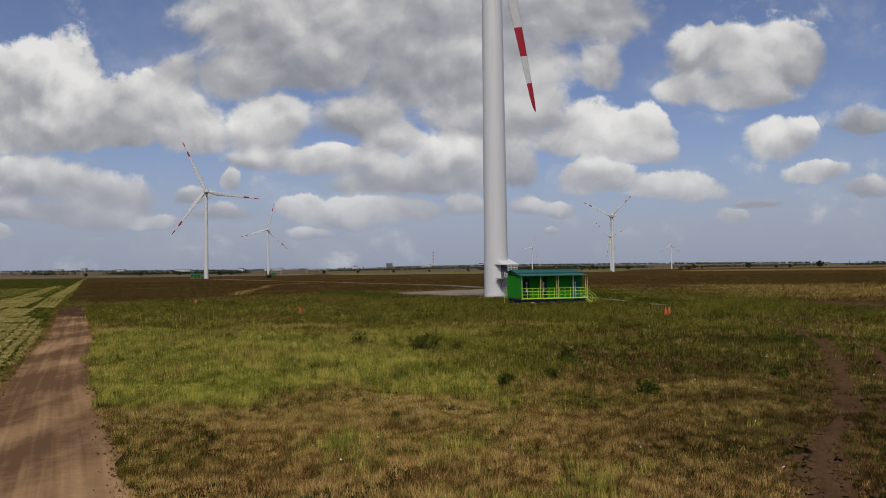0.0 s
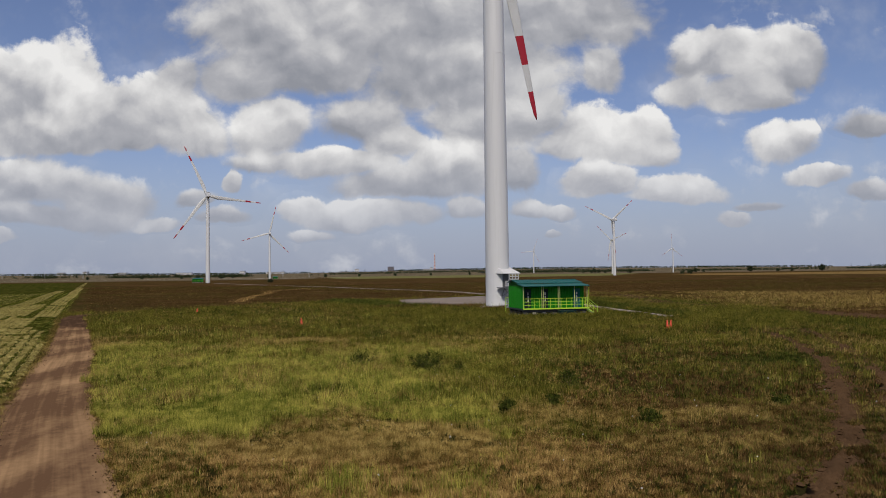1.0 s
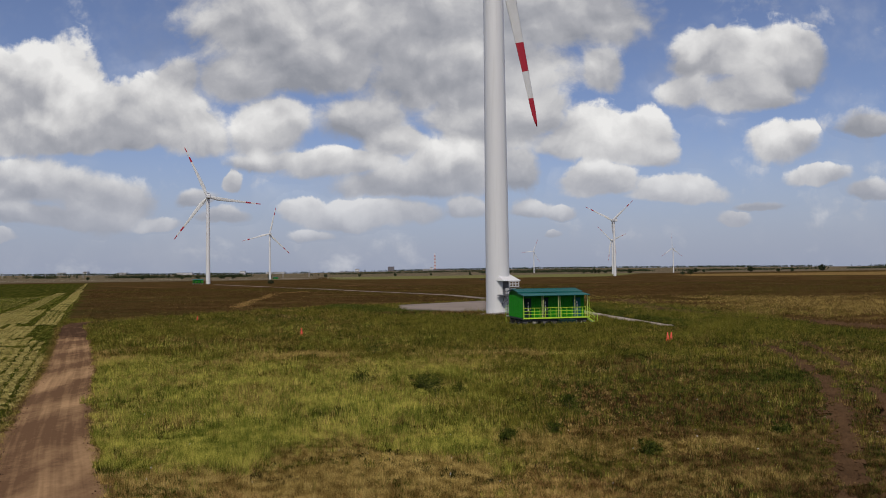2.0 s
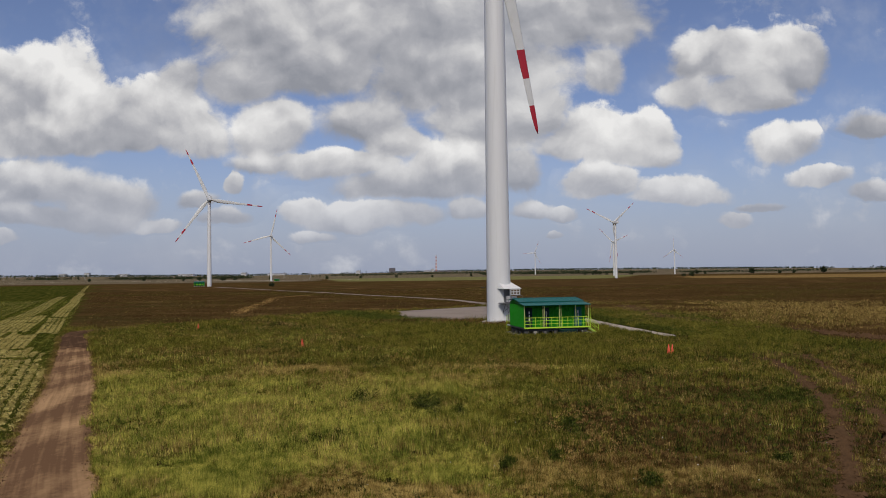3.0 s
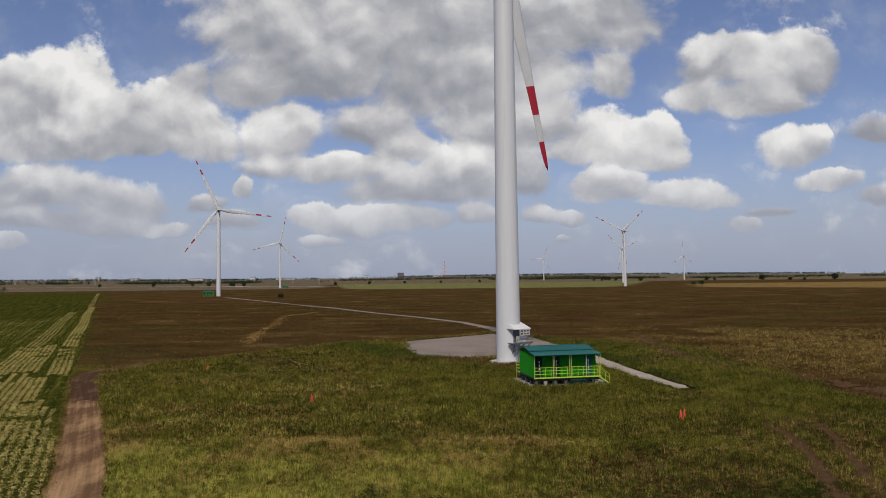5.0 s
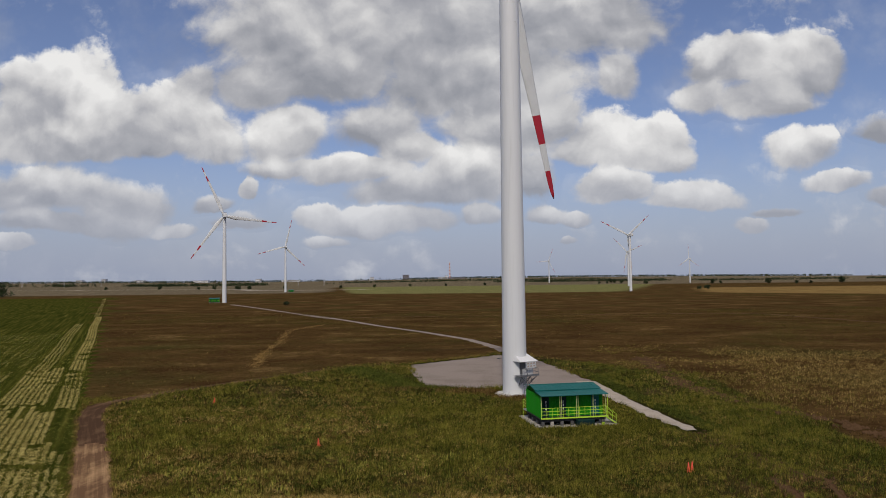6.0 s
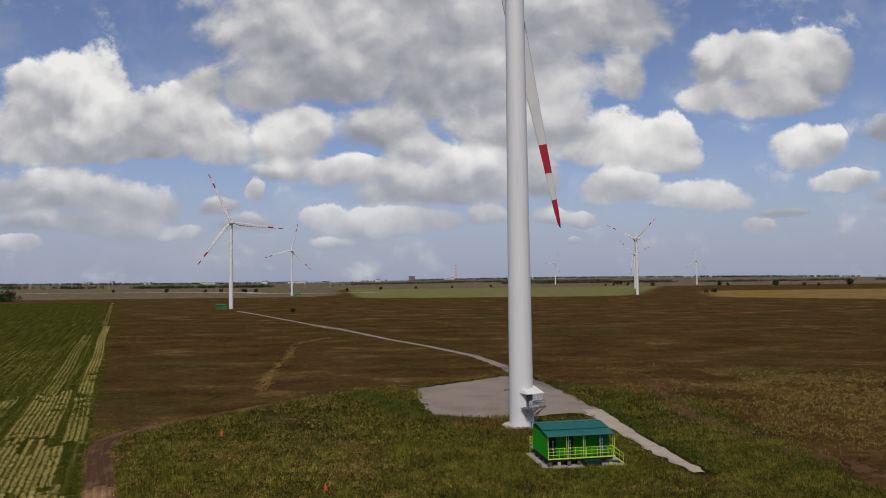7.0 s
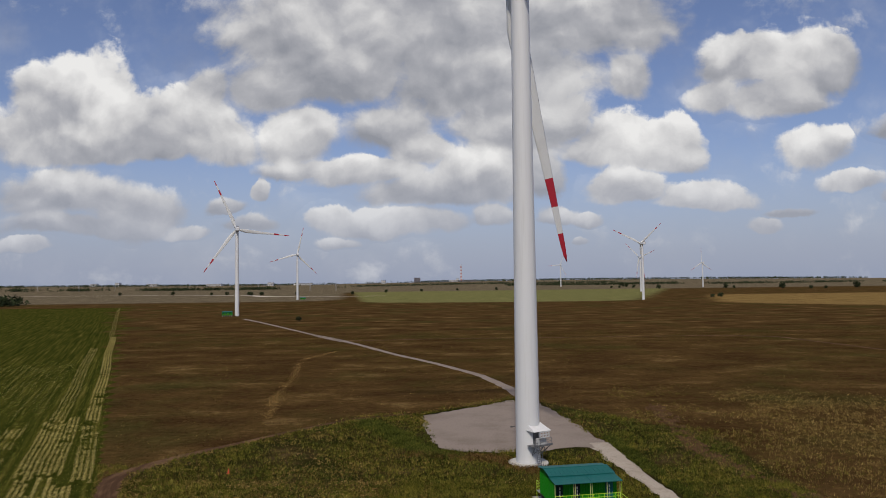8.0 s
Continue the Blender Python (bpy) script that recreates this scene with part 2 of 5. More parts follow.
M_PALE_GRAVEL = material("pale_gravel", worn((0.40, 0.345, 0.28), (0.17, 0.14, 0.10), 0.35, 0.9, 2.5), 0.95, bump=0.6, bump_scale=9.0, spec=0.03)
# Darker copy of packed_dirt: the shade on the track's bend is in the colour.
M_FAINT = material("packed_dirt_shade_tone", wheel_marks((0.20, 0.122, 0.066), (0.070, 0.040, 0.024)), 0.97, bump=0.5, bump_scale=5.0, spec=0.0)
M_RING = material("pale_concrete", worn((0.50, 0.48, 0.44), (0.30, 0.28, 0.25), 0.8, 0.7), 0.95, bump=0.3, spec=0.1)
M_DIRT = material("packed_dirt", wheel_marks((0.47, 0.295, 0.15), (0.135, 0.077, 0.042)), 0.97, bump=0.5, bump_scale=5.0, spec=0.0)
M_SOIL = material("dark_soil", worn((0.092, 0.054, 0.028), (0.040, 0.023, 0.012), 0.5, 1.0, 2.5), 0.95, bump=0.8, bump_scale=4.0, spec=0.0)
M_CHALK = material("pale_road_dust", worn((0.52, 0.47, 0.39), (0.33, 0.29, 0.23), 0.02, 0.9, 0.2), 0.95, spec=0.0)
M_STRAW = material("cut_straw", leafy((0.13, 0.105, 0.03), (0.34, 0.275, 0.085), (0.62, 0.52, 0.20)), 0.95, spec=0.0)
# Brighter copy of the green grass, with a patch of sun put into its colour.
M_MEADOW_LIT = material("meadow_grass_sunlit_tone", leafy((0.048, 0.072, 0.010), (0.215, 0.232, 0.032), (0.64, 0.56, 0.12)), 0.9, spec=0.04)
M_GRASS = material("green_grass", leafy((0.016, 0.021, 0.003), (0.088, 0.089, 0.012), (0.28, 0.24, 0.040)), 0.9, spec=0.04)
M_DRY = material("dry_grass", leafy((0.08, 0.050, 0.013), (0.29, 0.200, 0.056), (0.62, 0.46, 0.16)), 0.95, spec=0.0)
# Darker copy of the dry grass, with cloud shade put into its colour.
M_DRY_SHADE = material("dry_grass_shade_tone", leafy((0.024, 0.017, 0.004), (0.125, 0.090, 0.021), (0.42, 0.31, 0.085)), 0.95, spec=0.0)
M_WITHERED = material("withered_weeds", leafy((0.06, 0.034, 0.011), (0.29, 0.175, 0.055), (0.66, 0.46, 0.17)), 0.95, spec=0.0)
# Darker, redder copy of the withered weeds, cloud shade included in its colour.
M_WEEDS_SHADE = material("withered_weeds_shade_tone", leafy((0.018, 0.010, 0.004), (0.090, 0.050, 0.018), (0.26, 0.160, 0.06)), 0.95, spec=0.0)
M_RUSTY = material("rusty_weeds", leafy((0.024, 0.012, 0.004), (0.070, 0.041, 0.014), (0.15, 0.095, 0.035)), 0.95, spec=0.0)
M_OLIVE = material("olive_weeds", leafy((0.026, 0.020, 0.005), (0.066, 0.052, 0.012), (0.14, 0.11, 0.030)), 0.95, spec=0.0)
M_PLATE = material("grey_painted_steel", worn((0.46, 0.465, 0.47), (0.27, 0.27, 0.27), 1.5, 0.7), 0.5)
M_WEED = material("dark_weeds", leafy((0.010, 0.017, 0.003), (0.044, 0.058, 0.009), (0.16, 0.165, 0.030)), 0.9, spec=0.04)
# Leaf greens lightened towards blue, so distance haze is in the colour.
M_LEAF = material("hazed_tree_leaves", leafy((0.020, 0.028, 0.014), (0.032, 0.044, 0.020), (0.052, 0.064, 0.030)), 0.9, spec=0.04)
# Stained pier blocks, with the shade under the cabin put into their colour.
M_PIER = material("shade_dark_block", worn((0.05, 0.05, 0.05), (0.22, 0.21, 0.20), 1.2, 0.8), 0.9)
M_BARK = material("bark", worn((0.09, 0.065, 0.045), (0.05, 0.035, 0.025), 2.0), 0.9)
M_CHIMNEY = material("chimney_red", worn((0.46, 0.19, 0.17), (0.4, 0.17, 0.15), 0.05), 0.7)
M_BRICK = material("far_building", worn((0.16, 0.15, 0.17), (0.11, 0.10, 0.11), 0.05), 0.8)
M_PALE = material("pale_building", worn((0.60, 0.60, 0.60), (0.45, 0.44, 0.43), 0.05), 0.7)


def ground_material():
    """Soil and short growth. The land use, and a paler, greyer tone far off, come from the mesh's attributes, the edges
    are broken up by noise.
    """
    m = bpy.data.materials.new("ground")
    m.use_nodes = True
    n = Nodes(m.node_tree)
    shader = n.add("ShaderNodeBsdfPrincipled")
    place = n.add("ShaderNodeTexCoord").outputs["Object"]
    broad, patch, grain = n.noise(place, 0.018, 5.0, 0.6), n.noise(place, 0.11, 5.0, 0.6), n.noise(place, 2.2, 6.0, 0.7)
    flat = n.noise(n.vec("MULTIPLY", place, (0.65, 1.0, 1.0)), 0.055, 7.0, 0.70)

    def use(name, soft=0.25):
        a = n.add("ShaderNodeAttribute", attribute_name=name).outputs["Fac"]
        v = n.math("ADD", a, n.math("MULTIPLY", n.math("SUBTRACT", patch, 0.5), soft * 1.6))
        return n.smooth(v, 0.5 - soft * 0.5, 0.5 + soft * 0.5)

    brown = n.ramp(flat, [(0.30, (0.034, 0.018, 0.007)), (0.45, (0.058, 0.033, 0.013)), (0.57, (0.088, 0.053, 0.019)), (0.70, (0.18, 0.118, 0.047))])
    olive = n.ramp(patch, [(0.3, (0.026, 0.025, 0.008)), (0.7, (0.072, 0.062, 0.018))])
    brown = n.mix(n.smooth(broad, 0.50, 0.68, 0.0, 0.8), brown, olive)
    # Patchy plot soil, darkened to hold the deep shade between the tufts.
    plot = n.ramp(patch, [(0.25, (0.012, 0.014, 0.004)), (0.45, (0.025, 0.025, 0.007)), (0.6, (0.046, 0.034, 0.013)), (0.75, (0.12, 0.082, 0.038))])
    turned = n.add("ShaderNodeVectorRotate", rotation_type="Z_AXIS")
    n.link(place, turned.inputs["Vector"])
    turned.inputs["Angle"].default_value = radians(-26.8)
    rows = n.noise(n.vec("MULTIPLY", turned.outputs[0], (0.8, 0.02, 1.0)), 1.0, 4.0, 0.65)
    crop = n.ramp(rows, [(0.32, (0.022, 0.028, 0.005)), (0.5, (0.042, 0.046, 0.008)), (0.62, (0.075, 0.070, 0.014)), (0.74, (0.16, 0.13, 0.035))])
    green = n.ramp(flat, [(0.3, (0.10, 0.10, 0.034)), (0.7, (0.21, 0.20, 0.078))])
    tan = n.ramp(flat, [(0.3, (0.12, 0.075, 0.026)), (0.7, (0.27, 0.18, 0.066))])
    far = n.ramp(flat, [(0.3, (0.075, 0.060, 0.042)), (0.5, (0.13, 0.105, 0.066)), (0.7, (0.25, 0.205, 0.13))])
    colour = n.mix(use("plot"), brown, plot)
    colour = n.mix(use("crop", 0.12), colour, crop)
    colour = n.mix(use("pasture", 0.4), colour, green)
    colour = n.mix(use("stubble", 0.6), colour, tan)
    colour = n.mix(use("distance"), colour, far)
    speck = n.ramp(n.math("MULTIPLY_ADD", n.noise(place, 0.6, 5.0, 0.7), 0.6, n.math("MULTIPLY", grain, 0.4)), [(0.34, (0.45, 0.45, 0.45)), (0.5, (0.95, 0.95, 0.95)), (0.64, (1.6, 1.6, 1.5))])
    colour = n.mix(0.8, colour, speck, "MULTIPLY")
    n.link(colour, shader.inputs["Base Color"])
    shader.inputs["Roughness"].default_value = 0.95
    shader.inputs["Specular IOR Level"].default_value = 0.0
    b = n.add("ShaderNodeBump")
    b.inputs["Strength"].default_value, b.inputs["Distance"].default_value = 0.7, 0.25
    n.link(grain, b.inputs["Height"])
    n.link(b.outputs[0], shader.inputs["Normal"])
    n.link(shader.outputs[0], n.add("ShaderNodeOutputMaterial").inputs[0])
    return m


M_GROUND = ground_material()


# ---- mesh helpers ----
def finish(name, verts, faces, mat, smooth=False):
    me = bpy.data.meshes.new(name)
    me.from_pydata(verts, [], faces)
    me.materials.append(mat)
    if smooth:
        me.polygons.foreach_set("use_smooth", [True] * len(me.polygons))
    me.update()
    return me


def part(name, bm, mat, parent=None, label="", smooth=False, at=None):
    """Links a bmesh as one mesh object under a thing or part."""
    me = bpy.data.meshes.new(name)
    bm.to_mesh(me)
    bm.free()
    me.materials.append(mat)
    if smooth:
        me.polygons.foreach_set("use_smooth", [len(p.vertices) < 5 for p in me.polygons])
    ob = new(name, me)
    if at is not None:
        ob.matrix_basis = at
    if parent:
        ob.parent = parent
    if label:
        ob["label"] = label
    return ob


def thing(name, m, label, category, group="", kind=""):
    ob = new(name)
    ob.matrix_basis = m
    return tagged(ob, label, category, group, kind)


def box(bm, x0, x1, y0, y1, z0, z1, bevel=0.0):
    vs = [bm.verts.new(p) for p in ((x0, y0, z0), (x1, y0, z0), (x1, y1, z0), (x0, y1, z0), (x0, y0, z1), (x1, y0, z1), (x1, y1, z1), (x0, y1, z1))]
    fs = [bm.faces.new([vs[i] for i in f]) for f in ((3, 2, 1, 0), (4, 5, 6, 7), (0, 1, 5, 4), (1, 2, 6, 5), (2, 3, 7, 6), (3, 0, 4, 7))]
    if bevel:
        bmesh.ops.bevel(bm, geom=list({e for f in fs for e in f.edges}), offset=bevel, segments=1, affect="EDGES")
    return bm


def a_box(x0, x1, y0, y1, z0, z1, bevel=0.0):
    return box(bmesh.new(), x0, x1, y0, y1, z0, z1, bevel)


def rod(bm, a, b, r, sides=6, r2=None):
    """A round bar from a to b."""
    a, b = Vector(a), Vector(b)
    q = (b - a).to_track_quat("Z", "Y")
    rings = []
    for p, rr in ((a, r), (b, r if r2 is None else r2)):
        rings.append([bm.verts.new(p + q @ Vector((rr * math.cos(t), rr * math.sin(t), 0))) for t in (2 * math.pi * i / sides for i in range(sides))])
    for i in range(sides):
        j = (i + 1) % sides
        bm.faces.new((rings[0][i], rings[0][j], rings[1][j], rings[1][i]))
    bm.faces.new(rings[0][::-1])
    bm.faces.new(rings[1])
    return bm


def a_rod(a, b, r, sides=6, r2=None):
    return rod(bmesh.new(), a, b, r, sides, r2)


def lathe(profile, sides=48, cap=True):
    """A turned body from (radius, height) pairs."""
    bm = bmesh.new()
    rings = [[bm.verts.new((r * math.cos(2 * math.pi * i / sides), r * math.sin(2 * math.pi * i / sides), z)) for i in range(sides)] for r, z in profile]
    for lo, hi in zip(rings, rings[1:]):
        for i in range(sides):
            j = (i + 1) % sides
            bm.faces.new((lo[i], lo[j], hi[j], hi[i]))
    if cap:
        bm.faces.new(rings[0][::-1])
        bm.faces.new(rings[-1])
    return bm


def slab(bm, quad, thick):
    """A plate: four corners, thickened downwards."""
    top = [bm.verts.new(p) for p in quad]
    low = [bm.verts.new((p[0], p[1], p[2] - thick)) for p in quad]
    bm.faces.new(top)
    bm.faces.new(low[::-1])
    for i in range(4):
        j = (i + 1) % 4
        bm.faces.new((top[j], top[i], low[i], low[j]))
    return bm


# ---- ground ----
def spread(lo, hi, fine_lo, fine_hi, step, grow=1.09, cap=160.0):
    """Coordinates that are dense in the middle and thin out towards both ends."""
    mid = list(np.arange(fine_lo, fine_hi + step, step))
    out, x, s = [], fine_lo, step
    while x > lo:
        s = min(s * grow, cap)
        x -= s
        out.append(max(x, lo))
    up, x, s = [], mid[-1], step
    while x < hi:
        s = min(s * grow, cap)
        x += s
        up.append(min(x, hi))
    return np.array(out[::-1] + mid + up)


def ramp01(v, lo, hi):
    t = np.clip((v - lo) / (hi - lo), 0, 1)
    return t * t * (3 - 2 * t)


def field_edge(y):
    """x of the straight edge between the left field and the brown field, and of the dirt track nearer."""
    return np.interp(y, [-300, 0, 20, 60, 98, 890, 5000], [150, -0.6, -10.7, -31.5, -53, -456, -2540])


def plot_edge(x):
    """y of the faint track that ends the weedy plot."""
    return np.interp(x, [-56, -43, -28, -12, 8, 16, 30, 60, 300], [112, 130, 152, 160, 178, 172, 150, 125, 60])


def relief(x, y):
    d = np.hypot(x, y)
    far = 26.0 * ramp01(d, 2800, 4700) * (0.8 + 0.35 * np.sin(x * 0.0011 + 1.0)) + 14 * ramp01(-x, 900, 2600) * ramp01(d, 2500, 4600)
    return far


gx, gy = spread(-4990, 4990, -62, 62, 2.0), spread(-400, 4990, 8, 200, 2.0)
X, Y = np.meshgrid(gx, gy)
Z = relief(X, Y)
verts = np.stack([X, Y, Z], -1).reshape(-1, 3)
nx, ny = len(gx), len(gy)
idx = np.arange(nx * ny).reshape(ny, nx)
faces = np.stack([idx[:-1, :-1], idx[:-1, 1:], idx[1:, 1:], idx[1:, :-1]], -1).reshape(-1, 4)
ground_mesh = finish("ground", verts.tolist(), faces.tolist(), M_GROUND, True)
EX = field_edge(Y)
land = {
    "plot": ramp01(X - EX, -1, 4) * ramp01(plot_edge(X) - Y, -4, 6) * ramp01(50 - X, 0, 12),
    "crop": ramp01(EX - X, -1.0, 2.0) * ramp01(950 - Y, 0, 60),
    "pasture": ramp01(Y - (960 - 0.12 * X), 0, 60) * ramp01(2400 - Y, 0, 250) * ramp01(X + 0.19 * Y, 0, 60) * ramp01(0.30 * Y - X, 0, 150),
    "stubble": ramp01(X - 0.285 * Y, 0, 90) * ramp01(Y - (860 - 1.1 * (X - 230)), 0, 120) * ramp01(1330 - Y, 0, 120),
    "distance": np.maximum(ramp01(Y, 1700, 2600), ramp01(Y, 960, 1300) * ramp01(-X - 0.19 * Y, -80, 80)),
}
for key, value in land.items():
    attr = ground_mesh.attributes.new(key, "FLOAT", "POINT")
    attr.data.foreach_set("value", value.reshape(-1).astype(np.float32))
ground = tagged(new("ground", ground_mesh), "flat steppe with weeds, dry grass and cropped fields", "ground", kind="structure")


def ribbon(name, line, mat, label, category, z=0.05, rut=0.0, rough=0.3, step=1.5, seed=1, kind="structure"):
    """A strip of ground along a line of (x, y, width), with uneven edges and, if asked, two wheel ruts."""
    rng = np.random.default_rng(seed)
    p = np.array(line, float)
    run = np.r_[0, np.cumsum(np.hypot(*np.diff(p[:, :2], axis=0).T))]
    s = np.arange(0, run[-1], step)
    c = np.stack([np.interp(s, run, p[:, i]) for i in range(3)], 1)
    k = np.ones(5) / 5
    for i in range(2):
        pad = np.r_[[c[0, i]] * 2, c[:, i], [c[-1, i]] * 2]
        c[:, i] = np.convolve(pad, k, "valid")
    t = np.gradient(c[:, :2], axis=0)
    t /= np.linalg.norm(t, axis=1)[:, None]
    nrm = np.stack([t[:, 1], -t[:, 0]], 1)
    cross = np.array([-1, -0.82, -0.62, -0.45, -0.2, 0, 0.2, 0.45, 0.62, 0.82, 1])
    dip = np.array([-0.07, 0, -1, -1, 0, 0.2, 0, -1, -1, 0, -0.07])
    dip = np.where(np.abs(cross) == 1, -0.07, dip * rut)
    vs, fs = [], []
    wob = rng.normal(0, rough, (len(s), 2))
    for i in range(len(s)):
        for j, (cr, d) in enumerate(zip(cross, dip)):
            off = cr * c[i, 2] / 2 + (wob[i, 0] if cr == -1 else wob[i, 1] if cr == 1 else 0)
            q = c[i, :2] + nrm[i] * off
            vs.append((q[0], q[1], z + d + float(relief(q[0], q[1])) + rng.normal(0, 0.002)))
    m = len(cross)
    for i in range(len(s) - 1):
        for j in range(m - 1):
            fs.append((i * m + j, i * m + j + 1, (i + 1) * m + j + 1, (i + 1) * m + j))
    fs = [f[::-1] for f in fs]
    me = finish(name, vs, fs, mat, True)
    for key, value in (("across", np.tile(cross, len(s))), ("along", np.repeat(s, m))):
        me.attributes.new(key, "FLOAT", "POINT").data.foreach_set("value", value.astype(np.float32))
    return tagged(new(name, me), label, category, kind=kind)


ribbon("dirt_track", [(22, -45, 4.2), (-1.6, 2, 4.0), (-8.9, 16.5, 4.0), (-12.5, 23, 3.9), (-16.7, 30.5, 3.8), (-22.6, 42, 3.8), (-28.4, 54, 3.8), (-43.9, 83.3, 3.6)],
       M_DIRT, "bare brown dirt track with smoothed wheel marks", "dirt track", rut=0.03, rough=0.25)
ribbon("dirt_track", [(-42.5, 80.7, 3.3), (-43.9, 83.3, 3.6), (-52.5, 99, 4.2), (-55.2, 106, 4.6), (-54.6, 112, 3.2), (-50, 121, 2.2), (-43.5, 130, 1.6), (-36, 141, 1.0), (-28, 151, 0.8), (-14, 158, 0.7)],
       M_FAINT, "dirt track in a shade-dark tone bending away along the weedy plot", "dirt track", z=0.045, rut=0.02, rough=0.25, seed=2)
ribbon("rutted_track", [(-8, -30, 0.7), (5.5, 10, 0.7), (8.9, 18.8, 0.85), (12.6, 24, 0.95), (15.1, 28.5, 1.0), (18.9, 36, 1.05), (22.6, 44.5, 1.15), (25.6, 54, 1.6), (27.5, 62, 2.0), (27.5, 67, 1.4)],
       M_SOIL, "dark churned wheel rut through weeds", "dirt track", z=0.075, rut=0.05, rough=0.3, step=0.8, seed=3)
ribbon("rutted_track", [(-5, -30, 0.6), (8.5, 12, 0.6), (11.7, 19.5, 0.75), (16.1, 27, 0.85), (20.7, 35, 0.9), (24.7, 43.6, 0.9), (28.2, 53, 0.9), (31, 62, 0.9), (33, 70, 0.6)],
       M_SOIL, "dark churned wheel rut through weeds", "dirt track", z=0.075, rut=0.05, rough=0.3, step=0.8, seed=4)


def patch_of_ground(name, outline, mat, label, category, z=0.05, rough=0.22, seed=5):
    """A flat patch with an uneven outline."""
    rng = random.Random(seed)
    bm = bmesh.new()
    ring = []
    for (x0, y0), (x1, y1) in zip(outline, outline[1:] + outline[:1]):
        n = max(1, int(math.hypot(x1 - x0, y1 - y0) / 1.5))
        for k in range(n):
            ring.append((x0 + (x1 - x0) * k / n + rng.gauss(0, rough), y0 + (y1 - y0) * k / n + rng.gauss(0, rough)))
    top = [bm.verts.new((x, y, z)) for x, y in ring]
    low = [bm.verts.new((x, y, z - 0.1)) for x, y in ring]
    bmesh.ops.triangulate(bm, faces=[bm.faces.new(top)])
    for i in range(len(ring)):
        j = (i + 1) % len(ring)
        bm.faces.new((top[j], top[i], low[i], low[j]))
    bmesh.ops.recalc_face_normals(bm, faces=bm.faces[:])
    return tagged(part(name, bm, mat), label, category, kind="structure")


patch_of_ground("gravel_pad", [(-12.3, 155), (-11, 143), (-8.8, 131), (-6.5, 125), (-3, 122.6), (3, 122.3), (7.5, 122.8), (11.5, 123.5), (15, 125.5), (19.5, 125.5),
                               (22.5, 126), (20.5, 141), (17, 158), (14.5, 168), (8, 175), (0, 166)],
                M_GRAVEL, "flat pale gravel crane pad beside the turbine", "gravel pad")
ribbon("gravel_road", [(21.2, 130, 4.2), (22.5, 115, 3.4), (24.2, 104, 2.6), (26.2, 92, 1.9), (27.2, 86.5, 1.0)],
       M_PALE_GRAVEL, "pale gravel road past the turbine", "gravel road", z=0.06, rough=0.4, seed=6)
ribbon("gravel_road", [(13, 162, 5), (11.5, 176, 3.6), (9.0, 192, 3.2), (0.5, 221, 2.8), (-15, 253, 2.6), (-33.5, 286, 2.6), (-60, 340, 3.0), (-70, 357, 5.5), (-85, 383, 5), (-92, 396, 2.6), (-110, 430, 2.6), (-160, 523, 3), (-195, 585, 4)],
       M_GRAVEL, "long pale gravel road across the brown field", "gravel road", z=0.06, rough=0.22, step=2.5, seed=7)
ribbon("field_track", [(-66, 353, 3), (-20, 361, 1.4), (30, 362, 1.4), (80, 365, 1.5), (127, 366, 3), (147, 355, 3.0), (160, 287, 2.0), (190, 240, 2)],
       M_FAINT, "thin pale track across the brown field", "dirt track", z=0.06, rough=0.35, step=3, seed=8)
ribbon("far_road", [(-1500, 2080, 16), (-860, 1945, 18), (-570, 1750, 26), (-467, 1560, 34), (-330, 1480, 22), (-180, 1500, 12)],
       M_CHALK, "pale dusty road far across the plain", "road", z=0.5, rough=2.0, step=12, seed=9)


# ---- wind turbines ----
HUB, RADIUS = 80.0, 49.0


def blade_mesh(r0, r1, steps):
    """A lofted piece of blade along +z from r0 to r1 metres: round root, broad shoulder, thin twisted tip."""
    bm = bmesh.new()
    sides = 14
    rings = []
    for k in range(steps + 1):
        r = r0 + (r1 - r0) * k / steps
        chord = float(np.interp(r, [1.2, 3, 9, 16, 26, 38, 46, 48.6, 49], [1.9, 2.0, 3.5, 3.0, 2.15, 1.4, 0.95, 0.55, 0.15]))
        thick = float(np.interp(r, [1.2, 3, 9, 16, 26, 38, 49], [0.95, 0.95, 0.34, 0.26, 0.2, 0.17, 0.14]))
        twist = radians(float(np.interp(r, [1.2, 9, 26, 49], [14, 12, 4, 0])))
        sweep = 0.9 * (r / 49.0) ** 2
        ring = []
        for i in range(sides):
            a = 2 * math.pi * i / sides
            x = chord * (0.5 * math.cos(a) + 0.15 * min(1, max(0, (r - 2) / 7)))
            y = chord * thick * 0.5 * math.sin(a) * (0.65 + 0.35 * math.cos(a) if r > 5 else 1)
            ring.append(bm.verts.new((x * math.cos(twist) - y * math.sin(twist), x * math.sin(twist) + y * math.cos(twist) + sweep, r)))
        rings.append(ring)
    for lo, hi in zip(rings, rings[1:]):
        for i in range(sides):
            j = (i + 1) % sides
            bm.faces.new((lo[i], lo[j], hi[j], hi[i]))
    if r1 > 48.9:
        bm.faces.new(rings[-1])
    return bm


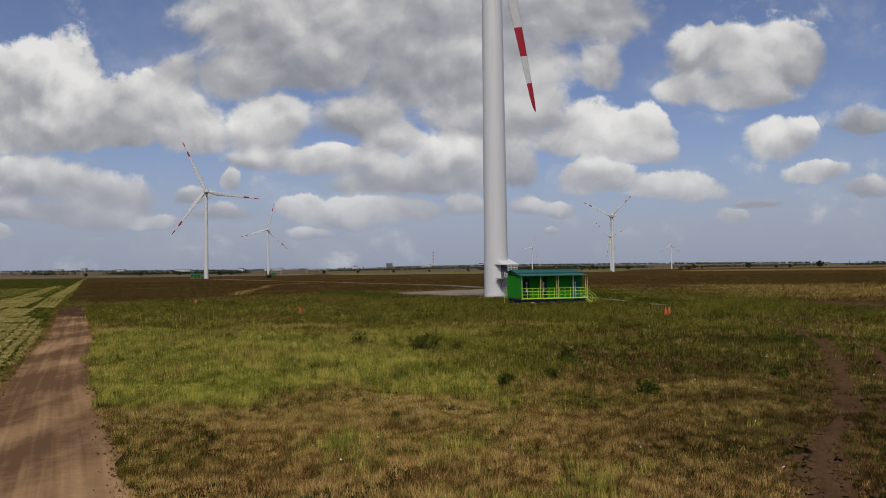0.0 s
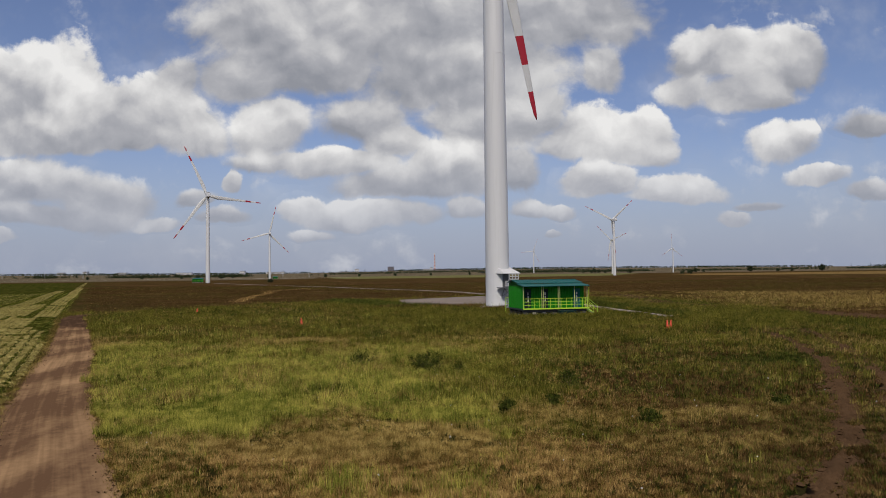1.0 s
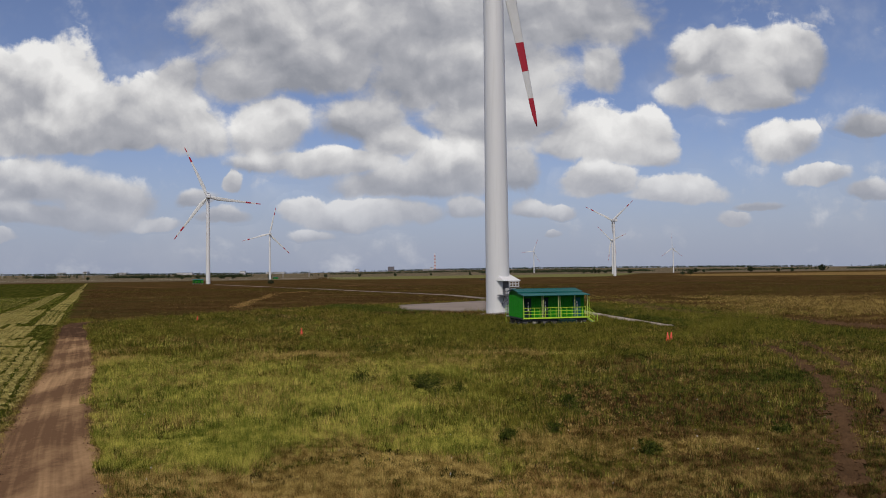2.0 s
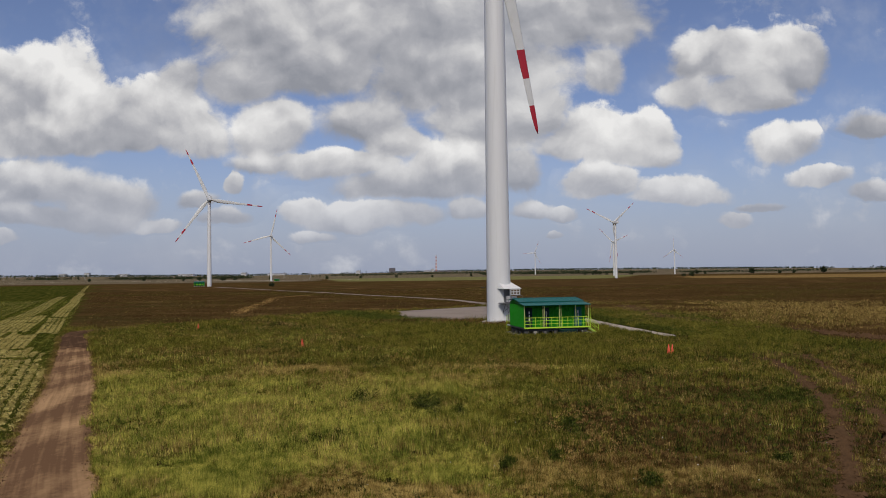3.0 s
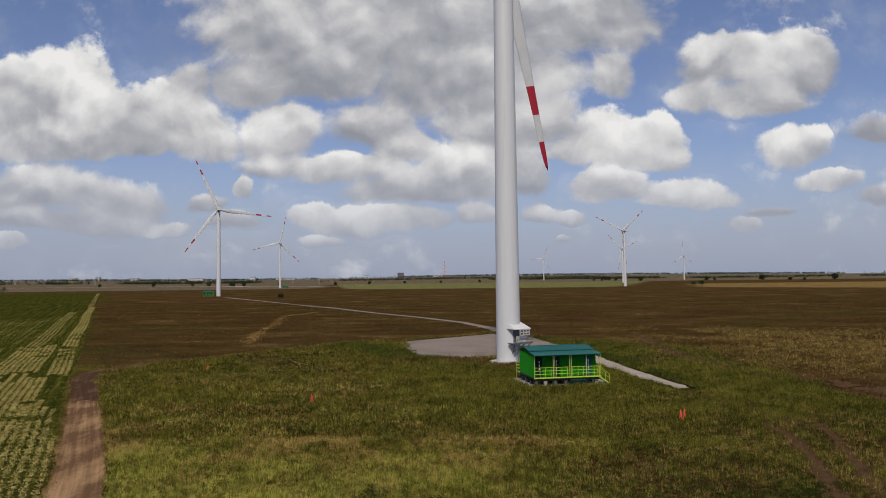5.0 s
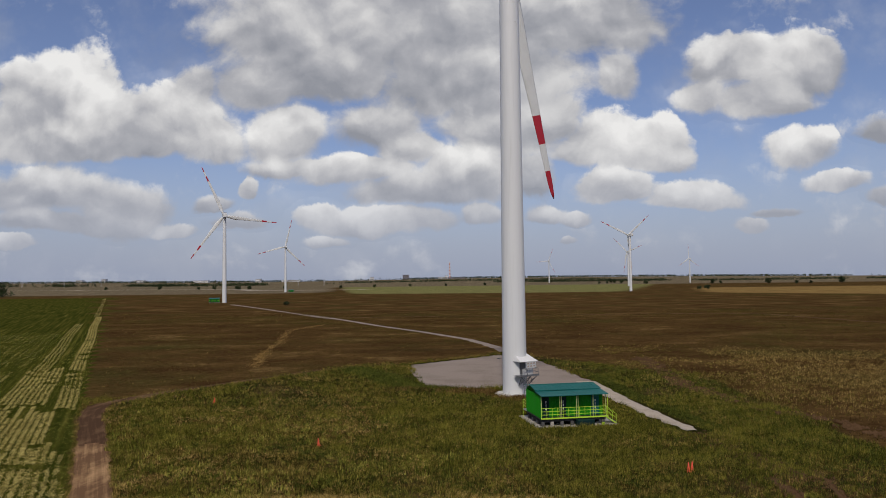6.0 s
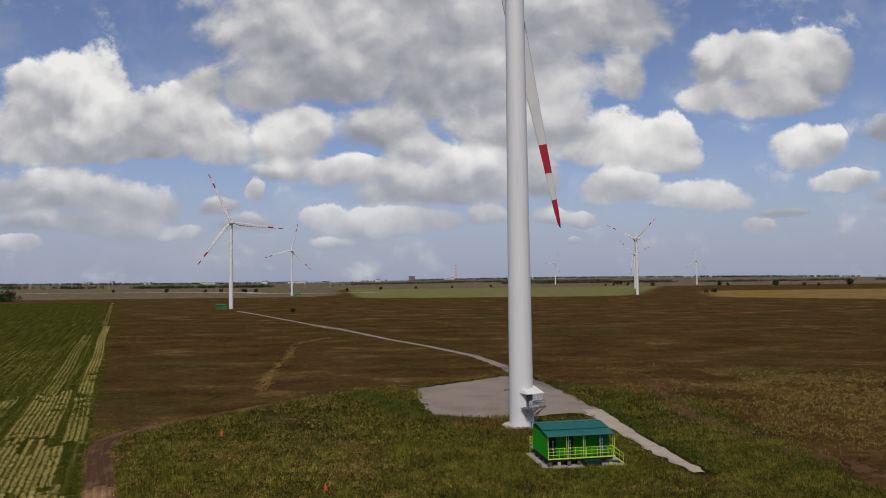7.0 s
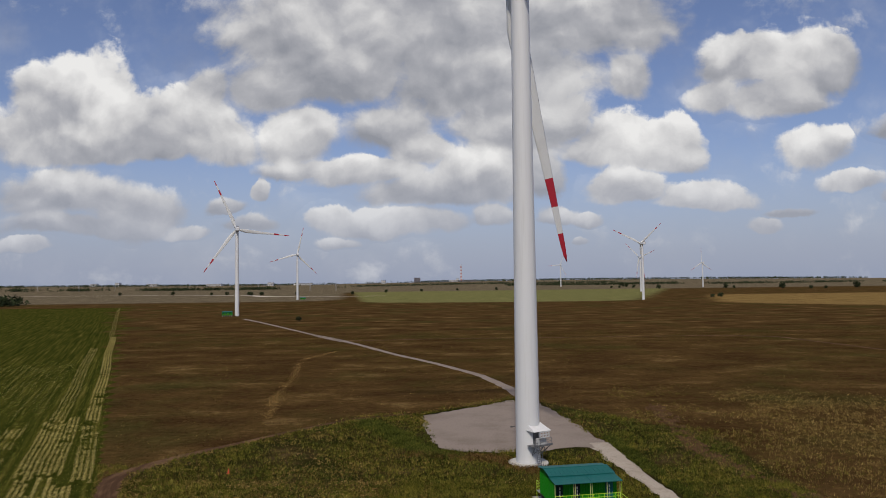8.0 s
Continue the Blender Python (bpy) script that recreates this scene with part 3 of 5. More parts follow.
def wind_turbine(x, y, z, yaw, angle, label, near=False):
    """Tubular tower, nacelle and three blades. The rotor faces away along +y, turned by yaw; angle: the first blade's lean from straight down, to the right."""
    t = thing("wind_turbine", pose(x, y, z), label, "wind turbine", "wind turbines of the park")
    sides = 64 if near else 24
    joints = [(0.0, 1.93), (19.5, 1.84), (41.0, 1.70), (60.0, 1.58), (77.6, 1.46)]
    for (z0, r0), (z1, r1) in zip(joints, joints[1:]):
        part("tower_section", lathe([(r0, z0), (r1, z1)], sides, False), M_TOWER, t, smooth=True)
        if z1 < 70:
            part("flange", lathe([(r1 + 0.012, z1 - 0.06), (r1 + 0.012, z1 + 0.06)], sides), M_TOWER, t)
    head = part("nacelle", a_box(-1.75, 1.75, -6.2, 2.6, 78.0, 81.6, 0.45), M_TOWER, t, at=pose(0, 0, 0, 0, 0, yaw))
    part("yaw_bearing", lathe([(1.5, 77.6), (1.6, 77.8), (1.6, 78.1)], 24), M_STEEL, t)
    part("cooler", a_box(-1.2, 1.2, -5.6, -4.6, 81.6, 82.5, 0.08), M_STEEL, head)
    hub = part("hub", lathe([(1.5, 0), (1.75, 0.8), (1.7, 2.0), (1.2, 3.0), (0.5, 3.55), (0.05, 3.7)], 24), M_BLADE, t, smooth=True,
               at=pose(0, 0, HUB, 0, 0, yaw) @ pose(0, 2.6, 0, -90))
    for k in range(3):
        m = pose(0, 0, HUB, 0, 0, yaw) @ pose(0, 4.0, 0) @ pose(0, 0, 0, 0, 180 - angle + 120 * k, 0)
        blade = part("blade", blade_mesh(1.2, 34.3, 14), M_BLADE, t, smooth=True, at=m)
        part("red_band", blade_mesh(34.3, 39.3, 3), M_RED, blade, "red warning band", True)
        part("white_band", blade_mesh(39.3, 44.0, 3), M_BLADE, blade, "", True)
        part("red_band", blade_mesh(44.0, 49.0, 5), M_RED, blade, "red blade tip", True)
    return t


main = wind_turbine(7.65, 115, 0, 25, 13, "tall white wind turbine with red-banded blades on a concrete ring", True)
part("foundation_ring", lathe([(3.2, -0.05), (3.2, 0.24), (3.1, 0.29), (1.9, 0.33)], 64), M_RING, main, "pale concrete foundation ring")

# Entrance: a platform with a hood on the tower's side that faces the cabin.
ENT = pose(0, 0, -0.2, 0, 0, 37)   # local -y points out of the tower


def entrance(t):
    bm = bmesh.new()
    top = [(-1.15, -1.25, 6.75), (1.55, -1.15, 6.75)]
    low = [(-1.3, -2.95, 5.75), (1.95, -3.3, 5.75)]
    slab(bm, (low[0], low[1], top[1], top[0]), 0.07)
    slab(bm, (low[1], (2.45, -0.6, 5.75), (1.8, -0.3, 6.6), top[1]), 0.07)
    slab(bm, ((-1.45, -1.1, 5.8), low[0], top[0], (-1.3, -0.9, 6.6)), 0.07)
    part("hood", bm, M_WHITE, t, "white sheet-metal hood", at=ENT)
    part("tower_door", a_box(-0.55, 0.55, -1.99, -1.80, 3.65, 5.7, 0.02), M_IRON, t, "grey entrance door", at=ENT)
    part("platform", a_box(-1.6, 2.2, -3.3, -1.72, 3.42, 3.55), M_IRON, t, "steel grating platform", at=ENT)
    bm = bmesh.new()
    for k in range(4):
        box(bm, -0.45 + 0.62 * k, -0.27 + 0.62 * k, -3.34, -3.27, 4.72, 5.74)
    for k in range(3):
        box(bm, -0.448, 1.588, -3.33, -3.28, 4.72 + 0.42 * k, 4.90 + 0.42 * k)
    part("screen", bm, M_PLATE, t, "grey screen with square openings", at=ENT)
    part("switch_box", a_box(-0.35, 1.35, -2.9, -2.2, 3.55, 4.55, 0.05), M_PLATE, t, "grey cabinet on the platform", at=ENT)
    for px in (-1.5, -0.2, 2.1):
        part("rail_post", a_rod((px, -3.25, 3.5), (px, -3.25, 4.6), 0.03), M_IRON, t, at=ENT)
    for h in (4.05, 4.58):
        part("handrail", a_rod((-1.5, -3.25, h), (2.1, -3.25, h), 0.03), M_IRON, t, at=ENT)
        part("handrail", a_rod((2.1, -3.25, h), (2.1, -1.75, h), 0.03), M_IRON, t, at=ENT)
    for px in (-1.3, 0.6, 1.95):
        part("bracket", a_rod((px, -3.1, 3.4), (px * 0.6, -1.85, 1.9), 0.06), M_IRON, t, at=ENT)
    for px, qx in ((-1.3, 0.6), (0.6, 1.95), (0.6, -1.3), (1.95, 0.6)):
        part("brace", a_rod((px, -3.1, 3.4), (qx * 0.8, -2.4, 2.2), 0.045), M_IRON, t, at=ENT)
    part("toe_board", a_box(-1.62, 2.22, -3.34, -3.31, 3.42, 3.72), M_IRON, t, at=ENT)
    for px in (-0.35, 0.35):
        part("ladder_rail", a_rod((px - 0.9, -3.9, 0.0), (px - 0.9, -3.35, 3.45), 0.05), M_IRON, t, at=ENT)
        part("ladder_rail", a_rod((px - 0.9, -4.2, 0.8), (px - 0.9, -3.6, 4.4), 0.03), M_IRON, t, at=ENT)
    for k in range(11):
        f = (k + 0.5) / 11
        part("ladder_step", a_box(-1.25, -0.55, -3.95 + 0.55 * f, -3.80 + 0.55 * f, 3.4 * f - 0.02, 3.4 * f + 0.02), M_IRON, t, at=ENT)
    part("lamp_arm", a_rod((-1.85, 0.3, 5.8), (-2.6, 0.1, 5.75), 0.04), M_DARK, t)
    part("lamp_head", a_box(-2.75, -2.35, -0.05, 0.25, 5.68, 5.82, 0.02), M_DARK, t, "small dark lamp")


entrance(main)

FAR = [(-219.6, 640, -0.3), (-315.3, 1234, 0.4), (234.8, 1011, -0.3), (380.5, 1659, -0.3), (740.8, 2353, 0.1), (310, 2617, 4.4)]
A_OFF = (84, 166, 128, 110, 60, 155)
for (fx, fy, fz), ang in zip(FAR, A_OFF):
    wind_turbine(fx, fy, fz, 25, ang, "white wind turbine with red-banded blades far across the field")


# ---- green switchgear cabin ----
CAB = pose(9.15, 89.9, 0, 0, 0, math.degrees(math.atan2(0.213, 0.977)))
LEN, DEPTH, FLOOR = 8.57, 6.1, 1.06


def ribbed(bm, x0, x1, y, z0, z1, pitch=0.22, deep=0.035, axis="x"):
    """A sheet of trapezoid ribs, standing."""
    n = max(2, int((x1 - x0) / pitch))
    row = []
    for k in range(n + 1):
        u = x0 + (x1 - x0) * k / n
        w4 = (x1 - x0) / n
        row += [(u, 0)] if k == n else [(u, 0), (u + 0.5 * w4, 0), (u + 0.6 * w4, -deep), (u + 0.9 * w4, -deep)]
    place = (lambda u, v, z: (u, y + v, z)) if axis == "x" else (lambda u, v, z: (y + v, u, z))
    lo = [bm.verts.new(place(u, v, z0)) for u, v in row]
    hi = [bm.verts.new(place(u, v, z1)) for u, v in row]
    for i in range(len(row) - 1):
        bm.faces.new((lo[i], lo[i + 1], hi[i + 1], hi[i]))
    return bm


def cabin():
    c = thing("switchgear_cabin", CAB, "bright green sheet-metal switchgear cabin with teal roof on piers", "cabin")
    wall_y = 1.15
    part("floor_frame", a_box(0, LEN, 0.06, DEPTH, FLOOR - 0.22, FLOOR, 0.02), M_DARK, c, "dark steel floor frame")
    part("side_wall", ribbed(a_box(0.0, 0.08, 0.1, DEPTH, FLOOR, 3.86), 0.1, DEPTH, -0.002, FLOOR, 3.86, axis="y"), M_GREEN, c, "ribbed dark green side wall")
    part("side_wall", a_box(LEN - 0.08, LEN, wall_y, DEPTH, FLOOR, 3.86), M_GREEN, c)
    part("back_wall", a_box(0.08, LEN - 0.08, DEPTH - 0.08, DEPTH, FLOOR, 4.1), M_GREEN, c)
    part("front_wall", ribbed(a_box(0.08, LEN - 0.08, wall_y, wall_y + 0.08, FLOOR, 4.05), 0.08, LEN - 0.08, wall_y - 0.002, FLOOR, 4.05), M_GREEN, c, "ribbed bright green front wall")
    bm = bmesh.new()
    vs = [bm.verts.new((0.04, yy, zz)) for yy, zz in ((0.1, 3.86), (DEPTH, 3.86), (DEPTH, 4.2), (4.4, 4.52), (2.0, 4.2))]
    bm.faces.new(vs)
    bmesh.ops.solidify(bm, geom=bm.faces[:], thickness=0.06)
    part("gable", bm, M_GREEN, c)
    # doors with pictogram plates
    for x0, x1, mat in ((0.53, 1.40, M_DOOR), (2.84, 3.66, M_DOOR), (7.03, 8.04, M_TEAL)):
        d = part("door", a_box(x0, x1, wall_y - 0.10, wall_y - 0.045, FLOOR + 0.03, 3.5, 0.015), mat, c, "dark door with a pale notice")
        bm = bmesh.new()
        xm = (x0 + x1) / 2
        for k in range(3):
            box(bm, xm - 0.06 + 0.03 * (k % 2), xm + 0.08, wall_y - 0.115, wall_y - 0.103, 2.75 - 0.42 * k, 3.05 - 0.42 * k)
        part("notice", bm, M_WHITE, d, "white notice plates")
        part("door_handle", a_rod((x1 - 0.12, wall_y - 0.14, 2.05), (x1 - 0.12, wall_y - 0.14, 2.2), 0.02), M_STEEL, d)
    # roof: long front slope, ridge, short back slope and a lower porch roof
    def roof_piece(name, quad, label=""):
        return part(name, slab(bmesh.new(), quad, 0.07), M_TEAL, c, label)
    e = 0.12
    roof_piece("roof_slope", ((-e, 1.9, 4.27), (LEN + e, 1.9, 4.27), (LEN + e, 4.4, 4.64), (-e, 4.4, 4.64)), "teal sheet roof")
    roof_piece("roof_slope", ((-e, 4.4, 4.64), (LEN + e, 4.4, 4.64), (LEN + e, 6.6, 4.36), (-e, 6.6, 4.36)))
    half = LEN * 0.545
    roof_piece("porch_roof", ((-e, -0.4, 3.92), (half, -0.4, 3.92), (half, 2.1, 4.16), (-e, 2.1, 4.16)), "teal porch roof")
    roof_piece("porch_roof", ((half + 0.03, -0.4, 3.94), (LEN + e, -0.4, 3.94), (LEN + e, 2.1, 4.17), (half + 0.03, 2.1, 4.17)))
    part("ridge_cap", a_box(-e, LEN + e, 4.28, 4.52, 4.62, 4.68, 0.02), M_TEAL, c)
    for k in range(16):
        xx = -0.1 + (LEN + 0.2) * k / 15
        part("roof_rib", slab(bmesh.new(), ((xx - 0.03, 1.92, 4.31), (xx + 0.03, 1.92, 4.31), (xx + 0.03, 4.3, 4.655), (xx - 0.03, 4.3, 4.655)), 0.05), M_TEAL, c)
    part("gutter", a_rod((-e, -0.43, 3.88), (LEN + e, -0.43, 3.88), 0.06), M_TEAL, c)
    # porch posts and railing
    posts = [0.03, 2.46, 4.64, 6.84, LEN - 0.03]
    for px in posts:
        part("porch_post", a_box(px - 0.035, px + 0.035, 0.0, 0.07, FLOOR, 3.9), M_POST, c, "pale yellow porch post")
    part("porch_post", a_box(2.64, 2.69, 0.0, 0.06, FLOOR, 3.9), M_POST, c)
    part("porch_post", a_box(4.83, 4.88, 0.0, 0.06, FLOOR, 3.9), M_POST, c)
    part("kick_plate", a_box(-0.05, LEN + 0.25, -0.06, -0.02, FLOOR - 0.1, FLOOR + 0.06), M_YELLOW, c, "yellow kick plate")
    for h in (0.45, 0.85, 1.25):
        part("rail", a_box(0, LEN, -0.05, 0.0, FLOOR + h - 0.025, FLOOR + h + 0.03), M_YELLOW, c, "yellow railing bar")
    for k in range(13):
        px = LEN * k / 12
        part("baluster", a_box(px - 0.02, px + 0.02, -0.052, 0.0, FLOOR, FLOOR + 1.26), M_YELLOW, c)
    # stairs at the end
    for yy in (0.02, 1.15):
        part("stair_stringer", slab(bmesh.new(), ((LEN + 0.02, yy, FLOOR), (LEN + 0.02, yy + 0.06, FLOOR), (LEN + 1.35, yy + 0.06, 0.14), (LEN + 1.35, yy, 0.14)), 0.16), M_YELLOW, c)
        part("stair_rail", a_rod((LEN, yy, FLOOR + 1.25), (LEN + 1.35, yy, 1.25), 0.03), M_YELLOW, c)
        part("stair_rail", a_rod((LEN, yy, FLOOR + 0.7), (LEN + 1.35, yy, 0.75), 0.025), M_YELLOW, c)
        part("stair_post", a_rod((LEN + 1.33, yy, 0.1), (LEN + 1.33, yy, 1.28), 0.03), M_YELLOW, c)
        part("stair_post", a_rod((LEN + 0.2, yy, FLOOR - 0.1), (LEN + 0.2, yy, 3.7 if yy < 0.5 else FLOOR + 1.3), 0.035), M_YELLOW, c)
    for k in range(5):
        part("stair_tread", a_box(LEN + 0.12 + 0.25 * k, LEN + 0.36 + 0.25 * k, 0.09, 1.14, FLOOR - 0.17 * (k + 1) - 0.03, FLOOR - 0.17 * (k + 1)), M_STEEL, c)
    # landing behind
    part("landing", a_box(-0.1, 2.0, DEPTH, DEPTH + 1.3, FLOOR - 0.1, FLOOR), M_STEEL, c)
    for px in (-0.08, 0.95, 1.98):
        part("landing_post", a_rod((px, DEPTH + 1.28, 0.05), (px, DEPTH + 1.28, FLOOR + 1.25), 0.035), M_YELLOW, c)
    for h in (0.45, 0.85, 1.25):
        part("landing_rail", a_rod((-0.08, DEPTH + 1.28, FLOOR + h), (1.98, DEPTH + 1.28, FLOOR + h), 0.03), M_YELLOW, c)
        part("landing_rail", a_rod((-0.08, DEPTH + 0.05, FLOOR + h), (-0.08, DEPTH + 1.28, FLOOR + h), 0.03), M_YELLOW, c)
    # Beams added in near black, in place of the shadow below the floor.
    for py in (0.35, 2.1, 3.9, 5.75):
        part("shade_beam", a_box(0.0, LEN, py - 0.09, py + 0.09, FLOOR - 0.46, FLOOR - 0.222), M_DARK, c, "added dark beam standing for the shade under the floor")
    # piers, most of them blackened to stand for the shade under the cabin
    for px in (0.3, 1.5, 2.8, 4.15, 5.5, 6.85, 8.2):
        for py in (0.35, 2.1, 3.9, 5.75):
            part("pier", a_box(px - 0.2, px + 0.2, py - 0.2, py + 0.2, 0.06, FLOOR - 0.462, 0.02), M_CONCRETE if px in (1.5, 6.85) and py < 1 else M_PIER, c)
    return c


cabin()
bm = a_box(-0.7, 10.2, -0.75, 7.9, -0.05, 0.06, 0.02)
base = part("concrete_slab", bm, M_CONCRETE, at=CAB)
tagged(base, "weathered concrete slab under the green cabin", "slab", kind="structure")

crate = part("metal_chest", a_box(-1.1, 1.1, -0.45, 0.45, 0, 0.75, 0.04), M_DOOR, at=CAB @ pose(5.6, -0.35, 0.06, 0, 0, 3))
tagged(crate, "dark teal metal chest beside the cabin piers", "chest")
sack = part("bucket", lathe([(0.17, 0), (0.2, 0.3), (0.22, 0.34)], 14), M_YELLOW, at=CAB @ pose(7.9, -0.6, 0.06))
tagged(sack, "small pale yellow bucket on the slab", "bucket")

# small cabins at the far turbines
def far_cabin(x, y, label):
    c = thing("transformer_cabin", pose(x, y, 0, 0, 0, 12), label, "cabin", "far transformer cabins")
    part("wall", a_box(-4.4, 4.4, -2.8, 2.8, 1.0, 3.9, 0.03), M_GREEN, c)
    bm = bmesh.new()
    slab(bm, ((-4.6, -3.4, 3.95), (4.6, -3.4, 3.95), (4.6, 0.8, 4.75), (-4.6, 0.8, 4.75)), 0.08)
    slab(bm, ((-4.6, 0.8, 4.75), (4.6, 0.8, 4.75), (4.6, 3.2, 4.1), (-4.6, 3.2, 4.1)), 0.08)
    part("roof", bm, M_TEAL, c)
    for k in range(5):
        part("pier", a_box(-4.2 + 2 * k, -3.8 + 2 * k, -2.6, 2.6, 0, 1.0), M_CONCRETE, c)
    for k in range(3):
        part("door", a_box(-3.6 + 2.8 * k, -2.6 + 2.8 * k, -2.84, -2.805, 1.05, 3.3), M_DOOR, c)
    part("rail", a_box(-4.4, 4.4, -3.32, -3.27, 2.1, 2.2), M_YELLOW, c)


far_cabin(-226.5, 634, "small green transformer cabin at a far turbine")
far_cabin(-304, 1228, "small green transformer cabin at a far turbine")


# ---- marker cones ----
def cone(x, y, tilt=0.0):
    c = thing("marker_cone", pose(x, y, 0.0, 0, tilt, 0) @ Matrix.Scale(0.75, 4), "faded orange-red plastic marker cone standing in the weeds", "cone", "marker cones")
    part("body", lathe([(0.26, 0.04), (0.22, 0.1), (0.05, 1.15), (0.03, 1.17)], 20), M_ORANGE, c, smooth=True)
    part("foot", a_box(-0.34, 0.34, -0.34, 0.34, 0, 0.045, 0.02), M_ORANGE, c)


cone(20.85, 69.6)
cone(21.25, 69.9, 4)
cone(-16.7, 80.6, -3)
cone(-38.6, 108.8, 2)


# ---- grass, weeds and straw ----
rng = np.random.default_rng(7)
LATTICE = rng.random((3, 256, 256))


def value_noise(x, y, size, layer=0):
    """Smooth noise from 0 to 1 with lumps of that many metres."""
    total, gain, amp = 0.0, 1.0, 0.0
    for octave in range(3):
        u, v = np.asarray(x) / size + 37.3 * octave + 100, np.asarray(y) / size + 11.7 * octave + 100
        i, j = np.floor(u).astype(int), np.floor(v).astype(int)
        f, g = u - i, v - j
        f, g = f * f * (3 - 2 * f), g * g * (3 - 2 * g)
        L = LATTICE[layer]
        a, b = L[i % 256, j % 256], L[(i + 1) % 256, j % 256]
        c, d = L[i % 256, (j + 1) % 256], L[(i + 1) % 256, (j + 1) % 256]
        total = total + gain * ((a * (1 - f) + b * f) * (1 - g) + (c * (1 - f) + d * f) * g)
        amp += gain
        gain, size = gain * 0.5, size * 0.5
    return total / amp


def segment_distance(x, y, line):
    """Distance of points from a line of (x, y)."""
    best = np.full(len(x), 1e9)
    for (x0, y0), (x1, y1) in zip(line, line[1:]):
        dx, dy = x1 - x0, y1 - y0
        t = np.clip(((x - x0) * dx + (y - y0) * dy) / (dx * dx + dy * dy), 0, 1)
        best = np.minimum(best, np.hypot(x - x0 - t * dx, y - y0 - t * dy))
    return best


TRACK = [(22, -45), (-1.6, 2), (-8.9, 16.5), (-12.5, 23), (-16.7, 30.5), (-22.6, 42), (-28.4, 54), (-43.9, 83.3), (-52.5, 99), (-55.5, 107)]
RUT_A = [(5.5, 10), (8.9, 18.8), (12.6, 24), (15.1, 28.5), (18.9, 36), (22.6, 44.5), (25.6, 54), (27.5, 62), (27.5, 67)]
RUT_B = [(8.5, 12), (11.7, 19.5), (16.1, 27), (20.7, 35), (24.7, 43.6), (28.2, 53), (31, 62), (33, 70)]
ROAD = [(21.2, 130), (22.5, 115), (24.2, 104), (26.2, 92), (27.2, 86.5)]
SIDE = [(-56, 106), (-54, 113), (-50, 121), (-43.5, 130), (-36, 141), (-28, 151), (-14, 158)]
LONG = [(13, 162), (11.5, 176), (9.0, 192), (0.5, 221), (-15, 253), (-33.5, 286), (-66, 352)]


def bare(x, y):
    """True where no tuft may stand: tracks, pad, slab, foundation."""
    jit = (value_noise(x, y, 1.2, 1) - 0.5) * 1.6
    out = segment_distance(x, y, TRACK) < 1.72 + jit * 0.8
    wheel = value_noise(x, y, 2.5, 2)
    for line in (RUT_A, RUT_B):
        out |= (segment_distance(x, y, line) < 0.36 + jit * 0.7) & (wheel > 0.38)
    out |= segment_distance(x, y, ROAD) < 1.7 + jit * 0.4
    out |= segment_distance(x, y, SIDE) < 0.9 + jit * 0.3
    out |= segment_distance(x, y, LONG) < 1.9 + jit * 0.4
    out |= np.hypot(x - 7.65, y - 115) < 3.0
    ca, sa = 0.977, 0.213
    u, v = (x - 9.15) * ca + (y - 89.9) * sa, -(x - 9.15) * sa + (y - 89.9) * ca
    out |= (u > -0.75) & (u < 10.7) & (v > -0.9) & (v < 8.5)
    pad = (y > 123 + jit) & (y < 172) & (x > -12 + 0.22 * np.maximum(0, 155 - y) * 0.7 + jit) & (x < 22 - (y - 127) * 0.17) & (y < 160 + 0.75 * (x + 8))
    return out | pad


def tufts(name, x, y, tall, wide, mat, label, category, blades=7, lean=0.45, spread_r=0.12, seed=1):
    """Blades of grass as slim triangles, several to a tuft, joined into one mesh."""
    g = np.random.default_rng(seed)
    n = len(x)
    tall = np.broadcast_to(tall, n)
    wide = np.broadcast_to(wide, n)
    a = g.random((n, blades)) * 2 * np.pi
    r = spread_r * np.sqrt(g.random((n, blades))) * (0.5 + tall[:, None])
    bx, by = x[:, None] + r * np.cos(a), y[:, None] + r * np.sin(a)
    h = tall[:, None] * (0.55 + 0.6 * g.random((n, blades)))
    b = g.random((n, blades)) * 2 * np.pi
    out = h * lean * g.random((n, blades))
    c = g.random((n, blades)) * np.pi
    wx, wy = np.cos(c) * wide[:, None] / 2, np.sin(c) * wide[:, None] / 2
    base_z = np.zeros_like(bx) - 0.02
    v = np.empty((n, blades, 3, 3))
    v[:, :, 0] = np.stack([bx - wx, by - wy, base_z], -1)
    v[:, :, 1] = np.stack([bx + wx, by + wy, base_z], -1)
    v[:, :, 2] = np.stack([bx + out * np.cos(b), by + out * np.sin(b), h], -1)
    return triangles(name, v.reshape(-1, 3), mat, label, category)


def triangles(name, v, mat, label, category):
    """One mesh of loose triangles, three points each."""
    m = len(v) // 3
    me = bpy.data.meshes.new(name)
    me.vertices.add(3 * m)
    me.vertices.foreach_set("co", np.ascontiguousarray(v, np.float32).reshape(-1))
    me.loops.add(3 * m)
    me.loops.foreach_set("vertex_index", np.arange(3 * m, dtype=np.int32))
    me.polygons.add(m)
    me.polygons.foreach_set("loop_start", np.arange(0, 3 * m, 3, dtype=np.int32))
    me.polygons.foreach_set("loop_total", np.full(m, 3, np.int32))
    me.update(calc_edges=True)
    me.materials.append(mat)
    return tagged(new(name, me), label, category, kind="stuff")


